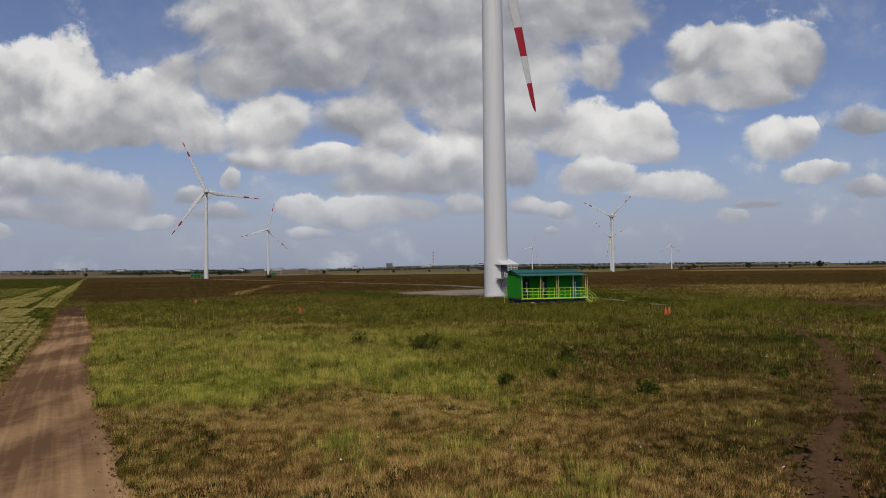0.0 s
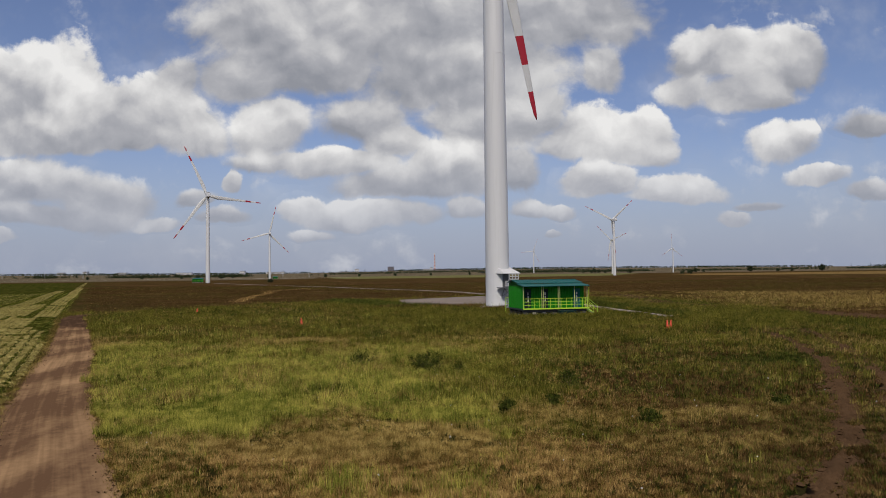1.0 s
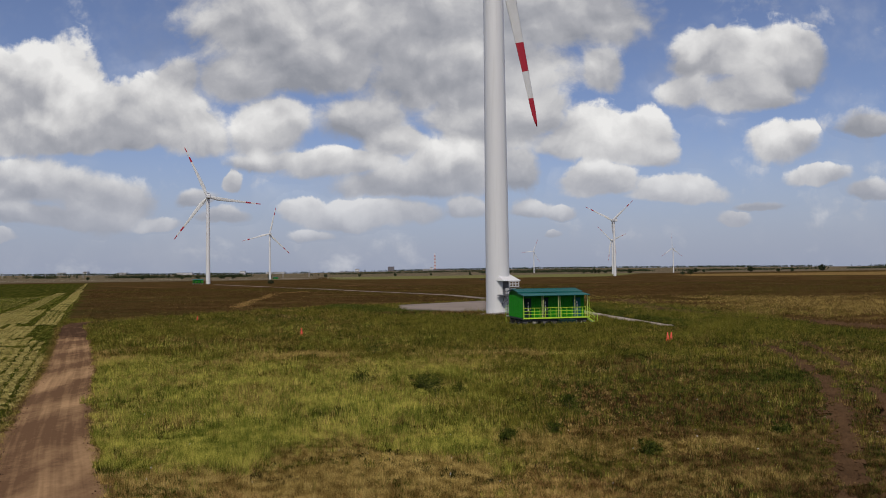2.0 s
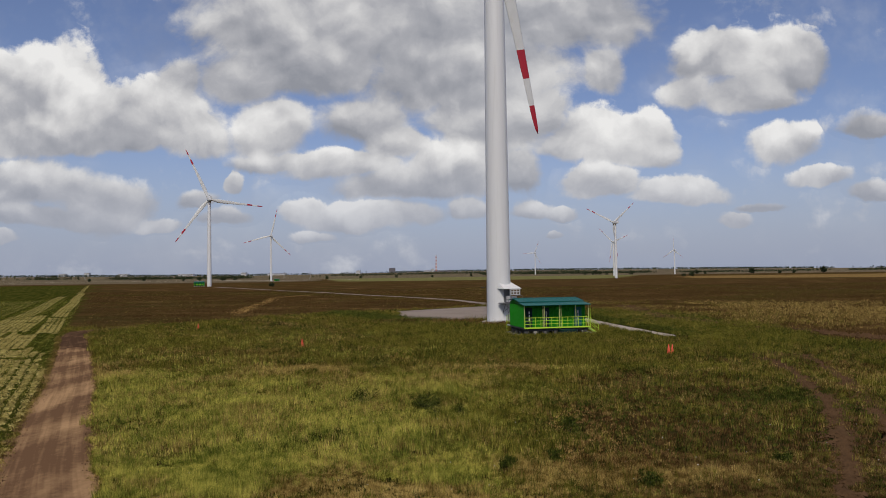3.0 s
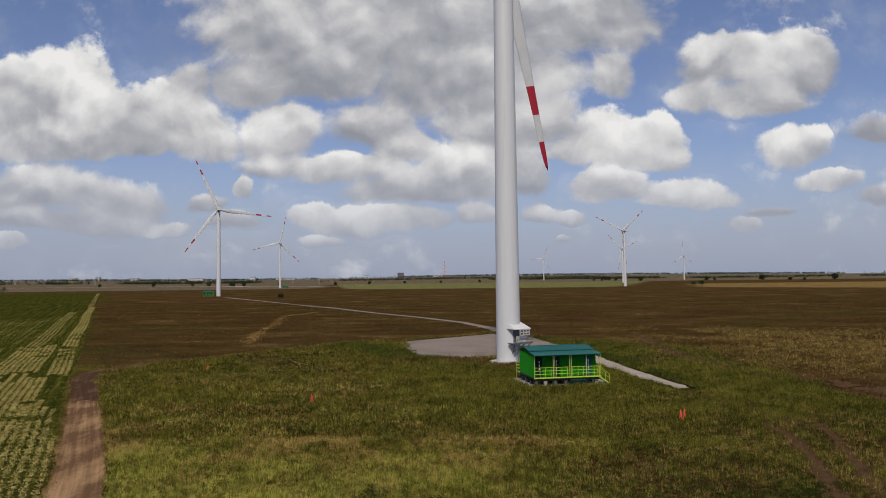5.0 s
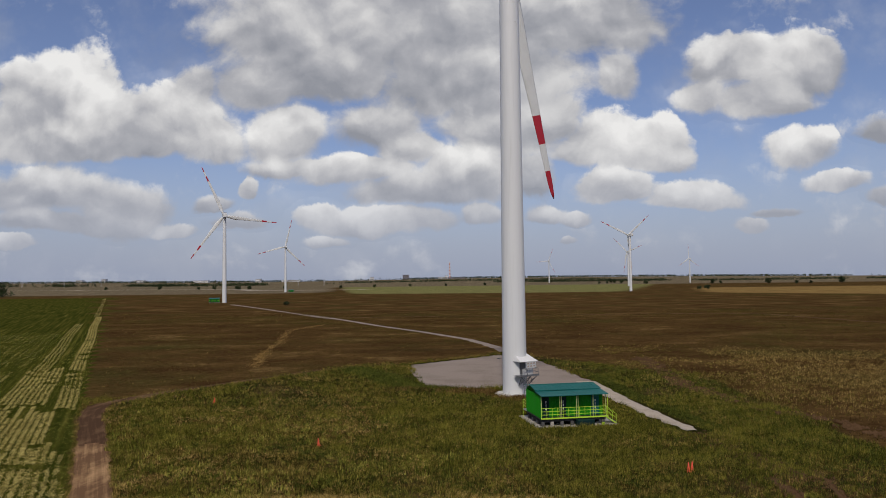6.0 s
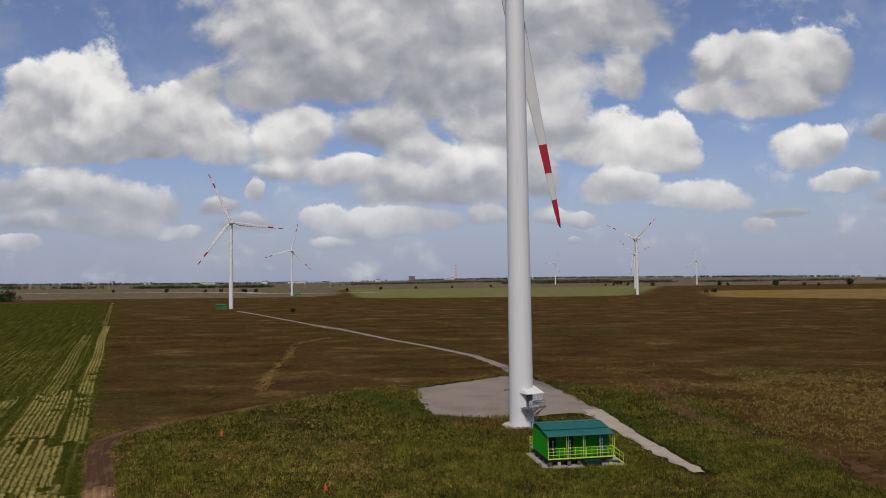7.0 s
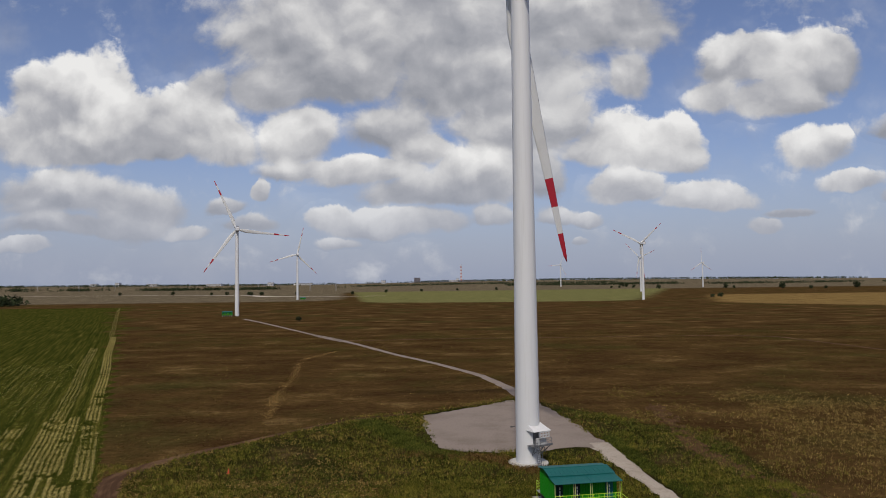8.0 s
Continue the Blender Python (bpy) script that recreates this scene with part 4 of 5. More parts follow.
def sown(count, y0, y1, side=0.74, seed=3):
    """Random places in the strip of plot between two distances, denser near."""
    g = np.random.default_rng(seed)
    y = np.sqrt(g.random(count) * (y1 ** 2 - y0 ** 2) + y0 ** 2)
    x = (g.random(count) * 2 - 1) * (y * side + 3)
    keep = (x > field_edge(y) - 1.0) & (y < plot_edge(x) + 2) & (x < 42 + 8 * (value_noise(x, y, 6, 1) - 0.3) + 0.0 * y)
    return x[keep], y[keep]


def share(x, y):
    """Weights of green grass, dry grass, rusty weeds and dark weeds over the plot."""
    n0, n1, n2, n3 = value_noise(x, y, 5, 0), value_noise(x, y, 2.4, 1), value_noise(x, y, 9, 2), value_noise(x, y, 1.5, 0)
    broad = 1 + 0.9 * ramp01(y, 42, 60)
    n0, n1, n2 = 0.5 + (n0 - 0.5) * broad, 0.5 + (n1 - 0.5) * broad, 0.5 + (n2 - 0.5) * broad
    meadow = ramp01(y, 24, 32) * ramp01(64 - y, 0, 16) * ramp01(9 - x, 0, 9)
    beside_pad = ramp01(10 - segment_distance(x, y, [(-34, 150), (-14, 140), (-9, 122), (2, 116), (14, 108)]), 0, 9)
    near_cabin = ramp01(y, 62, 75) * ramp01(130 - y, 0, 20) * ramp01(x, -18, -6) * ramp01(48 - x, 0, 12)
    # Right foreground: more dark growth, standing for the cloud shade there.
    right = ramp01(x, 2, 9) * ramp01(66 - y, 0, 15)
    green = 0.22 + 0.15 * ramp01(y, 20, 30) + 1.0 * meadow + 0.55 * near_cabin + 1.5 * (n0 - 0.5) + 1.4 * (n3 - 0.5) - 0.3 * right
    dry = 0.26 + 0.30 * meadow + 2.2 * (n1 - 0.5) + 0.3 * ramp01(y, 45, 60)
    rusty = 0.42 + 0.7 * ramp01(27 - y, 0, 6) + 0.55 * right + 1.5 * (n2 - 0.5) - 0.7 * meadow - 0.4 * near_cabin
    dry = dry - 0.30 * ramp01(y, 58, 75) + 0.5 * ramp01(26 - x, 0, 30) * ramp01(70 - y, 0, 20) * (n3 - 0.3)
    dry = dry - 0.3 * right - 0.5 * right * ramp01(26 - y, 0, 6)
    verge = ramp01(x, 20, 27) * ramp01(y, 66, 85)
    green = green + 0.5 * verge
    rusty = rusty - 0.25 * verge
    weed = 0.08 + 0.30 * right + 1.1 * beside_pad * ramp01(4 - x, 0, 4) + 0.6 * verge + (1.3 + 1.3 * ramp01(y, 28, 36)) * np.maximum(0, value_noise(x, y, 3.0, 2) - 0.55) + 0.5 * near_cabin * n1 + 0.45 * right * ramp01(30 - y, 0, 10) * n0
    mat = ramp01(y, 21, 24.5) * ramp01(33 + 6 * (n0 - 0.5) - y, 0, 5) * ramp01(x, -9, -4) * ramp01(15 - x, 0, 5) * ramp01(n1, 0.42, 0.60)
    dry = dry + 1.5 * mat
    green, rusty = green - 0.5 * mat, rusty - 0.3 * mat
    wts = np.clip(np.stack([green, dry, rusty, weed], 1), 0.03, None) ** 1.6
    return wts / wts.sum(1)[:, None]


KINDS = (
    ("green_grass", M_GRASS, "yellow-green meadow grass growing over the plot", 0.24, 0.015),
    ("dry_grass", M_DRY, "straw-coloured dry grass growing over the plot", 0.22, 0.013),
    ("rusty_weeds", M_WITHERED, "reddish brown withered weeds over the plot", 0.20, 0.020),
    ("dark_weeds", M_WEED, "dark green leafy weeds over the plot", 0.19, 0.036),
)
for band, (count, y0, y1, size, blades) in enumerate(((140000, 11, 32, 0.75, 9), (85000, 32, 62, 1.15, 8), (70000, 62, 105, 1.5, 7), (45000, 105, 185, 1.6, 6))):
    x, y = sown(count, y0, y1, seed=11 + band)
    x, y = (a[~bare(x, y)] for a in (x, y))
    thin = (value_noise(x, y, 1.1, 2) > 0.34 - 0.1 * band) | (np.random.default_rng(70 + band).random(len(x)) < 0.35)
    x, y = x[thin], y[thin]
    w4 = share(x, y)
    pick = (np.random.default_rng(40 + band).random(len(x))[:, None] > np.cumsum(w4, 1)).sum(1).clip(0, 3)
    bushy = 0.25 + 1.0 * value_noise(x, y, 1.8, 1) + 0.7 * (value_noise(x, y, 6, 0) - 0.4)
    bushy = np.clip(bushy, 0.2, None)
    for k, (name, mat, label, tall, wide) in enumerate(KINDS):
        sel = pick == k
        # Near-left grass takes the copy whose colour holds the sun patch.
        if k == 0 and band < 2:
            lime = sel & (ramp01(y, 20, 36) * ramp01(70 - y, 0, 28) * ramp01(5 - x, 0, 13) + 1.5 * (value_noise(x, y, 4, 2) - 0.5) + np.random.default_rng(180 + band).normal(0, 0.22, len(x)) > 0.34)
            tufts(name, x[lime], y[lime], 0.46 * bushy[lime] * (1 + 0.12 * band), wide * size * 1.15, M_MEADOW_LIT, label, "grass", blades, seed=170 + band, lean=0.55, spread_r=0.16 * size)
            sel = sel & ~lime
        # Far bands and the right side use tufts with cloud shade in their colour.
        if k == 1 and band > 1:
            mat = M_DRY_SHADE
        elif k == 1:
            shaded_dry = sel & (x + np.random.default_rng(155 + band).normal(0, 2.5, len(x)) > 4 + 8 * (value_noise(x, y, 5, 2) - 0.5)) & (np.random.default_rng(190 + band).random(len(x)) < np.where(np.abs(y - 27) < 5, 0.25, 0.7))
            tufts(name, x[shaded_dry], y[shaded_dry], tall * bushy[shaded_dry], wide * size * 1.25, M_DRY_SHADE, label, "grass", blades, seed=191 + band, lean=0.6, spread_r=0.16 * size)
            sel = sel & ~shaded_dry
        if k == 2:
            shaded_weeds = sel & (x + np.random.default_rng(150 + band).normal(0, 3.0, len(x)) > 4.5 + 7 * (value_noise(x, y, 6, 1) - 0.5))
            tufts(name, x[shaded_weeds], y[shaded_weeds], tall * bushy[shaded_weeds] * (1 + 0.12 * band), wide * size * 1.25, M_WEEDS_SHADE, label, "grass", blades, seed=160 + band, lean=1.0, spread_r=0.16 * size)
            sel = sel & ~shaded_weeds
        lush = 1 + 0.8 * ramp01(y[sel], 26, 36) * (k < 2)
        tufts(name, x[sel], y[sel], tall * bushy[sel] * lush * (1 + (0.45 if k in (0, 3) else 0.15) * band), wide * size * 1.25, mat, label, "grass", blades, seed=60 + 4 * band + k,
              lean=0.6 if k < 2 else 1.0, spread_r=0.16 * size)

# fringe of dry tufts along the track and on its crown
g = np.random.default_rng(74)
p = np.array(TRACK, float)
run = np.r_[0, np.cumsum(np.hypot(*np.diff(p, axis=0).T))]
s = g.random(9000) * run[-1]
side = np.where(g.random(9000) < 0.5, 1, -1) * (1.75 + np.abs(g.normal(0, 0.28, 9000)) - 0.35 * g.random(9000))
x, y = np.interp(s, run, p[:, 0]) + side * 0.89, np.interp(s, run, p[:, 1]) + side * 0.45
tufts("dry_grass", x, y, 0.10 + 0.12 * g.random(9000), 0.014, M_DRY_SHADE, "short dry tufts along the edges of the dirt track", "grass", 7, 0.9, 0.14, seed=75)

# small white flower heads
g = np.random.default_rng(77)
x, y = sown(110, 11, 40, seed=78)
x, y = (a[~bare(x, y)] for a in (x, y))
heads = np.stack([x, y, 0.15 + 0.2 * g.random(len(x))], 1)
triangles("white_flowers", (heads[:, None, None] + g.normal(0, 0.016, (len(x), 4, 3, 3))).reshape(-1, 3), M_WHITE, "scattered small white flower heads in the grass", "flowers")

# brown field beyond and beside the plot
g = np.random.default_rng(91)
y = np.sqrt(g.random(90000) * (420 ** 2 - 60 ** 2) + 60 ** 2)
x = (g.random(90000) * 2 - 1) * y * 0.8
keep = (x > field_edge(y) + 2) & ((y > plot_edge(x) + 1) | (x > 43)) & ~bare(x, y)
x, y = x[keep], y[keep]
patchy = value_noise(x, y, 30, 2) + g.normal(0, 0.10, len(x))
kind = np.where(g.random(len(x)) < 0.03, 2, np.where(patchy < 0.55, 0, 1))
for k, (name, mat, label) in enumerate((("rusty_weeds", M_RUSTY, "low brown withered growth on the open field"), ("green_grass", M_OLIVE, "olive tufts on the open field"),
                                        ("dry_grass", M_DRY_SHADE, "pale dry tufts on the open field"))):
    sel = kind == k
    tufts(name, x[sel], y[sel], 0.20 + 0.2 * g.random(sel.sum()), 0.09, mat, label, "grass", 5, 0.8, 0.9, seed=95 + k)
# standing dry grass beyond the road
n = 60000
x, y = 25 + 125 * g.random(n) ** 1.2, 88 + 150 * g.random(n)
edge_x = 28.5 + 4 * (value_noise(x, y, 5, 0) - 0.5)
odds = ramp01(x - edge_x, 0, 7) * ramp01(y, 90, 108) * ramp01(215 - 0.25 * x - y, 0, 45) * ramp01(value_noise(x, y, 11, 1), 0.22, 0.6)
keep = (g.random(n) < odds) & ~bare(x, y)
x, y = x[keep], y[keep]
gold = g.random(len(x)) < 0.34 + 0.6 * ramp01(x, 38, 72)
tufts("dry_grass", x[gold], y[gold], 0.52, 0.020, M_DRY, "standing dry grass on the open field", "grass", 6, 0.35, 0.35, seed=99)
tufts("green_grass", x[~gold], y[~gold], 0.5, 0.024, M_GRASS, "standing yellow-green grass beside the gravel road", "grass", 6, 0.35, 0.35, seed=100)

# tall growth in front of the gravel pad and round the cabin's slab
def beside(line, count, wide, seed):
    h = np.random.default_rng(seed)
    q = np.array(line, float)
    t = np.r_[0, np.cumsum(np.hypot(*np.diff(q, axis=0).T))]
    u = h.random(count) * t[-1]
    return np.interp(u, t, q[:, 0]) + h.normal(0, wide, count), np.interp(u, t, q[:, 1]) + h.normal(0, wide, count), h

for line, count, wide, tall, mat, name, label, seed in (
        ([(-24, 148), (-17, 138), (-12.5, 128), (-9, 121.5), (-3, 119)], 4200, 1.3, 0.85, M_WEED, "dark_weeds", "tall dark weeds along the gravel pad's edge", 201),
        ([(-11, 121), (-4, 119), (3, 117.5), (9, 110)], 3000, 1.1, 0.6, M_WEEDS_SHADE, "rusty_weeds", "brownish weeds between the pad and the cabin", 202),
        ([(7.5, 86.5), (13, 87.2), (19.5, 88.4), (24, 89.4)], 3200, 0.6, 0.62, M_GRASS, "green_grass", "taller grass in front of the cabin's slab", 203),
        # Roadside weeds; their dark tone also stands for the shadow line they cast.
        ([(26.3, 108), (25.6, 112), (24.6, 122), (23.6, 133)], 2600, 0.7, 0.7, M_WEED, "dark_weeds", "weeds along the gravel road's far side, dark to stand for their shadow", 204),
        ([(30, 88), (28.6, 94), (27, 104)], 1700, 0.5, 0.55, M_WEED, "dark_weeds", "weeds along the gravel road's far side, dark to stand for their shadow", 205)):
    x, y, h = beside(line, count, wide, seed)
    ok = ~bare(x, y)
    tufts(name, x[ok], y[ok], tall * (0.55 + 0.7 * h.random(ok.sum())), 0.05, mat, label, "grass", 7, 0.5, 0.3, seed=seed)

# single tall tufts that stand out of the plot's grass
for k, (mat, name, label, tall, count) in enumerate(((M_GRASS, "green_grass", "single tall grass tufts over the plot", 0.55, 5200), (M_WEED, "dark_weeds", "single tall dark weeds over the plot", 0.5, 5200),
                                                     (M_DRY_SHADE, "dry_grass", "single tall dry grass tufts in a shade-dark tone over the plot", 0.5, 4200))):
    x, y = sown(count * 2, 26, 112, seed=210 + k)
    h = np.random.default_rng(215 + k)
    ok = ~bare(x, y) & (value_noise(x, y, 7, k) + h.normal(0, 0.12, len(x)) > 0.5)
    x, y = x[ok], y[ok]
    tufts(name, x, y, tall * (0.5 + 0.6 * h.random(len(x))), 0.017 + 0.0003 * y, mat, label, "grass", 9, 0.4, 0.22, seed=220 + k)

# tall standing growth over the far half of the plot, in swathes
for k, (mat, name, label, tall, count) in enumerate(((M_GRASS, "green_grass", "tall yellow-green grass standing in swathes over the plot", 0.62, 17000), (M_DRY_SHADE, "dry_grass", "tall straw-coloured grass standing over the plot", 0.55, 9000),
                                                     (M_WEED, "dark_weeds", "tall dark green weeds standing over the plot", 0.6, 11000))):
    x, y = sown(count * 2, 48, 158, seed=230 + k)
    h = np.random.default_rng(235 + k)
    yellow = ramp01(4 - x, 0, 22) - 0.5 * ramp01(x, 18, 30)
    odds = value_noise(x, y, 9, k) + 0.35 * (value_noise(x, y, 2.2, (k + 1) % 3) - 0.5) + (0.10 * yellow if k < 2 else -0.08 * yellow)
    ok = ~bare(x, y) & (odds + h.normal(0, 0.05, len(x)) > 0.53)
    x, y = x[ok], y[ok]
    # Left swathes also get the grass with sunlight in its colour.
    bright = (h.random(len(x)) < 0.6 * ramp01(12 - x, 0, 24) * ramp01(112 - y, 0, 40)) & (k == 0)
    tall = tall * (0.5 + 0.7 * h.random(len(x)))
    tufts(name, x[~bright], y[~bright], tall[~bright], 0.026 + 0.0003 * y[~bright], mat, label, "grass", 8, 0.4, 0.3, seed=240 + k)
    if k == 0:
        tufts("meadow_grass_sunlit_tone", x[bright], y[bright], tall[bright], 0.026 + 0.0003 * y[bright], M_MEADOW_LIT, "tall meadow grass in a sunlit tone standing over the plot", "grass", 8, 0.4, 0.3, seed=250)

# a line of dry growth that winds over the brown field
p = np.array([(-46, 154), (-50, 172), (-53.5, 190), (-58, 225), (-67, 266), (-60, 300)], float)
s = g.random(800)
along = np.linspace(0, 1, len(p))
x, y = np.interp(s, along, p[:, 0]) + g.normal(0, 0.8, len(s)), np.interp(s, along, p[:, 1]) + g.normal(0, 2.0, len(s))
tufts("dry_grass", x, y, 0.28, 0.05, M_WITHERED, "winding line of dry growth on the brown field", "grass", 6, 0.8, 0.6, seed=103)

# mown field: straw left in rows along the field's edge
AL = np.array([-0.4525, 0.8918])
AC = np.array([0.8918, 0.4525])
CORNER = np.array([-54.0, 98.0])


def straw_block(x0, x1, s0, s1, pitch, per_metre, seed):
    """Wisps on rows that run along the field; x0, x1 across it from the edge, s0, s1 along it."""
    h = np.random.default_rng(seed)
    rows = np.arange(x0, x1, pitch)
    early, late = h.normal(0, 2.2, len(rows)), h.normal(0, 3.5, len(rows))
    n = int(len(rows) * (s1 - s0) * per_metre)
    s, k = s0 - 5 + (s1 - s0 + 10) * h.random(n), h.integers(0, len(rows), n)
    sway = 0.25 * np.sin(s / 23.0 + seed) + 0.4 * (value_noise(s, rows[k] * 0.2 + seed * 7, 14, 2) - 0.5)
    p = CORNER + s[:, None] * AL + (rows[k] + sway + h.normal(0, pitch * 0.15, n))[:, None] * AC
    ragged = (s > s0 + early[k]) & (s < s1 + late[k])
    thick = 0.55 * value_noise(p[:, 0], p[:, 1], 3.0, 1) + 0.45 * value_noise(p[:, 0], p[:, 1], 16.0, 0)
    return p[ragged & (thick + h.normal(0, 0.07, n) > (0.34 if pitch < 0.8 else 0.44))]


straw = np.concatenate([
    straw_block(-6, 5.0, -92, -18, 0.8, 18, 11),
    straw_block(-3.4, -0.2, 8, 330, 0.8, 13, 1), straw_block(-4.0, -1.0, 330, 880, 1.0, 2.5, 2), straw_block(-10.5, -7.5, 60, 260, 0.9, 5, 3),
    straw_block(-10.5, -2.9, -17, 9, 0.75, 26, 4), straw_block(-22, -13.5, -18, 4, 0.75, 20, 5),
    straw_block(-11.5, -4.6, 13, 62, 0.78, 15, 6), straw_block(-40, -14.5, 8, 62, 1.0, 10, 12),
    straw_block(-16, -3.2, -80, -20, 0.9, 15, 7), straw_block(-75, -26, -60, 70, 1.3, 5, 8), straw_block(-30, -17, -75, -20, 1.0, 9, 9),
    straw_block(-80, -12, 75, 190, 1.7, 1.3, 10),
])
straw = straw[(straw[:, 0] < field_edge(straw[:, 1]) - 2.6) | (straw[:, 1] > 104)]
tufts("cut_straw", straw[:, 0], straw[:, 1], 0.10, 0.13, M_STRAW, "pale cut straw lying in rows on the mown field", "straw", 3, 2.2, 0.35, seed=5)
# Short grass, in the tone that carries the sun patch on this field.
g = np.random.default_rng(17)
n = 52000
s, r = -95 + 300 * g.random(n) ** 1.5, 6.0 - 80 * g.random(n) ** 1.4
p = CORNER + s[:, None] * AL + r[:, None] * AC
p = p[~bare(p[:, 0], p[:, 1]) & (p[:, 0] < field_edge(p[:, 1]) - 0.5)]
tufts("mown_grass", p[:, 0], p[:, 1], 0.06 + 0.07 * g.random(len(p)), 0.02, M_MEADOW_LIT, "short mown green grass of the left field", "grass", 6, 0.8, 0.3, seed=18)


# ---- clods of churned earth ----
def clods(line, count, width, size, seed, label):
    """Rough lumps of soil strewn along a line, one mesh."""
    h = np.random.default_rng(seed)
    p = np.array(line, float)
    run = np.r_[0, np.cumsum(np.hypot(*np.diff(p, axis=0).T))]
    s = h.random(count) * run[-1]
    x = np.interp(s, run, p[:, 0]) + h.normal(0, width, count)
    y = np.interp(s, run, p[:, 1]) + h.normal(0, width, count)
    keep = value_noise(x, y, 2.5, 1) > 0.40
    x, y = x[keep], y[keep]
    n = len(x)
    unit = np.array([(1, 0, 0), (0, 1, 0), (-1, 0, 0), (0, -1, 0), (0, 0, 1), (0, 0, -1)], float)
    tri = np.array([(0, 1, 4), (1, 2, 4), (2, 3, 4), (3, 0, 4), (1, 0, 5), (2, 1, 5), (3, 2, 5), (0, 3, 5)])
    v = unit[None] * (size * (0.3 + h.random((n, 1, 1)) ** 2 * 1.2)) * (0.6 + 0.8 * h.random((n, 6, 1))) * np.array([1, 1, 0.65])
    v = v + np.stack([x, y, np.full(n, 0.06)], 1)[:, None]
    return triangles("soil_clods", v[:, tri].reshape(-1, 3), M_SOIL, label, "soil")


clods(RUT_A, 5200, 0.45, 0.10, 801, "dark clods of earth thrown up along a wheel rut")
clods(RUT_B, 4200, 0.42, 0.10, 802, "dark clods of earth thrown up along a wheel rut")
clods([(40, 165), (38.5, 140), (37, 124), (40, 108), (45, 93), (50, 80)], 5200, 0.9, 0.30, 803, "dark ploughed clods along the edge of the road verge")
clods([(x + 1.6, y + 0.8) for x, y in TRACK], 5200, 0.26, 0.034, 805, "crumbs of earth along the edge of the dirt track")
clods([(x - 1.6, y - 0.8) for x, y in TRACK], 4200, 0.26, 0.034, 806, "crumbs of earth along the edge of the dirt track")
clods([(27, 86), (28.5, 78), (30, 70), (32, 64)], 1800, 1.1, 0.14, 804, "dark clods of earth where the road ends")

# ---- shrubs, trees and woods ----
def leaf_cloud(centres, radii, per, size, seed):
    """Loose leaf triangles thrown round lumps, denser towards their outsides."""
    h = np.random.default_rng(seed)
    n = len(centres)
    d = h.normal(size=(n, per, 3))
    d /= np.linalg.norm(d, axis=2)[:, :, None]
    q = centres[:, None] + d * (radii[:, None] * h.random((n, per, 1)) ** 0.4)
    v = q[:, :, None] + h.normal(0, 1, (n, per, 3, 3)) * np.broadcast_to(size, (n,))[:, None, None, None]
    return v.reshape(-1, 3)


def lump_list(h, height, width, lumps, bottom=0.25):
    z = bottom * height + (1 - bottom) * height * h.random(lumps) * 0.92
    reach = width / 2 * np.sqrt(np.clip(1.05 - ((z / height - 0.55) / 0.55) ** 2, 0.08, 1))
    a = h.random(lumps) * 2 * np.pi
    rr = reach * np.sqrt(h.random(lumps))
    return np.stack([rr * np.cos(a), rr * np.sin(a), z], 1)


def tree_mesh_parts(t, height, width, seed, lumps=26, per=40, leaf=0.28):
    h = np.random.default_rng(seed)
    bm = bmesh.new()
    rod(bm, (0, 0, -0.2), (0.1, 0.05, height * 0.45), width * 0.045, 8, width * 0.028)
    rod(bm, (0.1, 0.05, height * 0.45), (0.15, 0.1, height * 0.85), width * 0.028, 6, width * 0.008)
    centres = lump_list(h, height, width, lumps)
    for c in centres[:7]:
        rod(bm, (0.05, 0.03, min(c[2] * 0.7, height * 0.6)), c, width * 0.016, 5, width * 0.005)
    part("trunk", bm, M_BARK, t)
    rad = np.stack([width * (0.13 + 0.08 * h.random(lumps))] * 3, 1)
    v = leaf_cloud(centres, rad, per, leaf, seed + 1)
    crown = triangles("crown", v, M_LEAF, "", "")
    del crown["kind"]
    crown.parent = t


def tree(x, y, height, width, seed, label, category="tree"):
    t = thing(category.replace(" ", "_"), pose(x, y, float(relief(x, y))), label, category, "lone trees and shrubs of the plain")
    tree_mesh_parts(t, height, width, seed, leaf=0.055 * height)
    return t


tree(-137, 540, 3.4, 4.0, 1, "lone dark shrub on the brown field", "shrub")
tree(364, 1075, 7, 8, 2, "lone dark tree at the edge of a stubble field")
tree(355, 1085, 5, 7, 3, "small dark tree beside another on the plain")
bushes = [(683, 1975, 13), (700, 1960, 8), (769, 1820, 15), (808, 1750, 9), (840, 1745, 8), (928, 1774, 16), (510, 2014, 13), (532, 2615, 18), (545, 2600, 14),
          (505, 2300, 10), (470, 2350, 9), (430, 2280, 9), (150, 2250, 8), (60, 2150, 9), (-60, 2200, 8), (-160, 2050, 9), (-250, 1950, 9),
          (-300, 1700, 8), (-420, 1640, 9), (-510, 1660, 10), (-545, 1690, 10), (-560, 1720, 9), (-640, 1790, 10), (-700, 1840, 8), (-830, 1900, 11), (-1010, 1960, 9)]
kinds = [tree(bx, by, bh, bh * 0.9, 20 + i, "dark green tree standing alone far across the plain") for i, (bx, by, bh) in enumerate(bushes[:4])]
for i, (bx, by, bh) in enumerate(bushes[4:]):
    k = i % 4
    sc = bh / bushes[k][2]
    kid = copy_thing(kinds[k], pose(bx, by, float(relief(bx, by)), 0, 0, 40 * i))
    kid.matrix_basis = pose(bx, by, float(relief(bx, by)), 0, 0, 40 * i) @ Matrix.Diagonal((sc, sc, sc, 1))

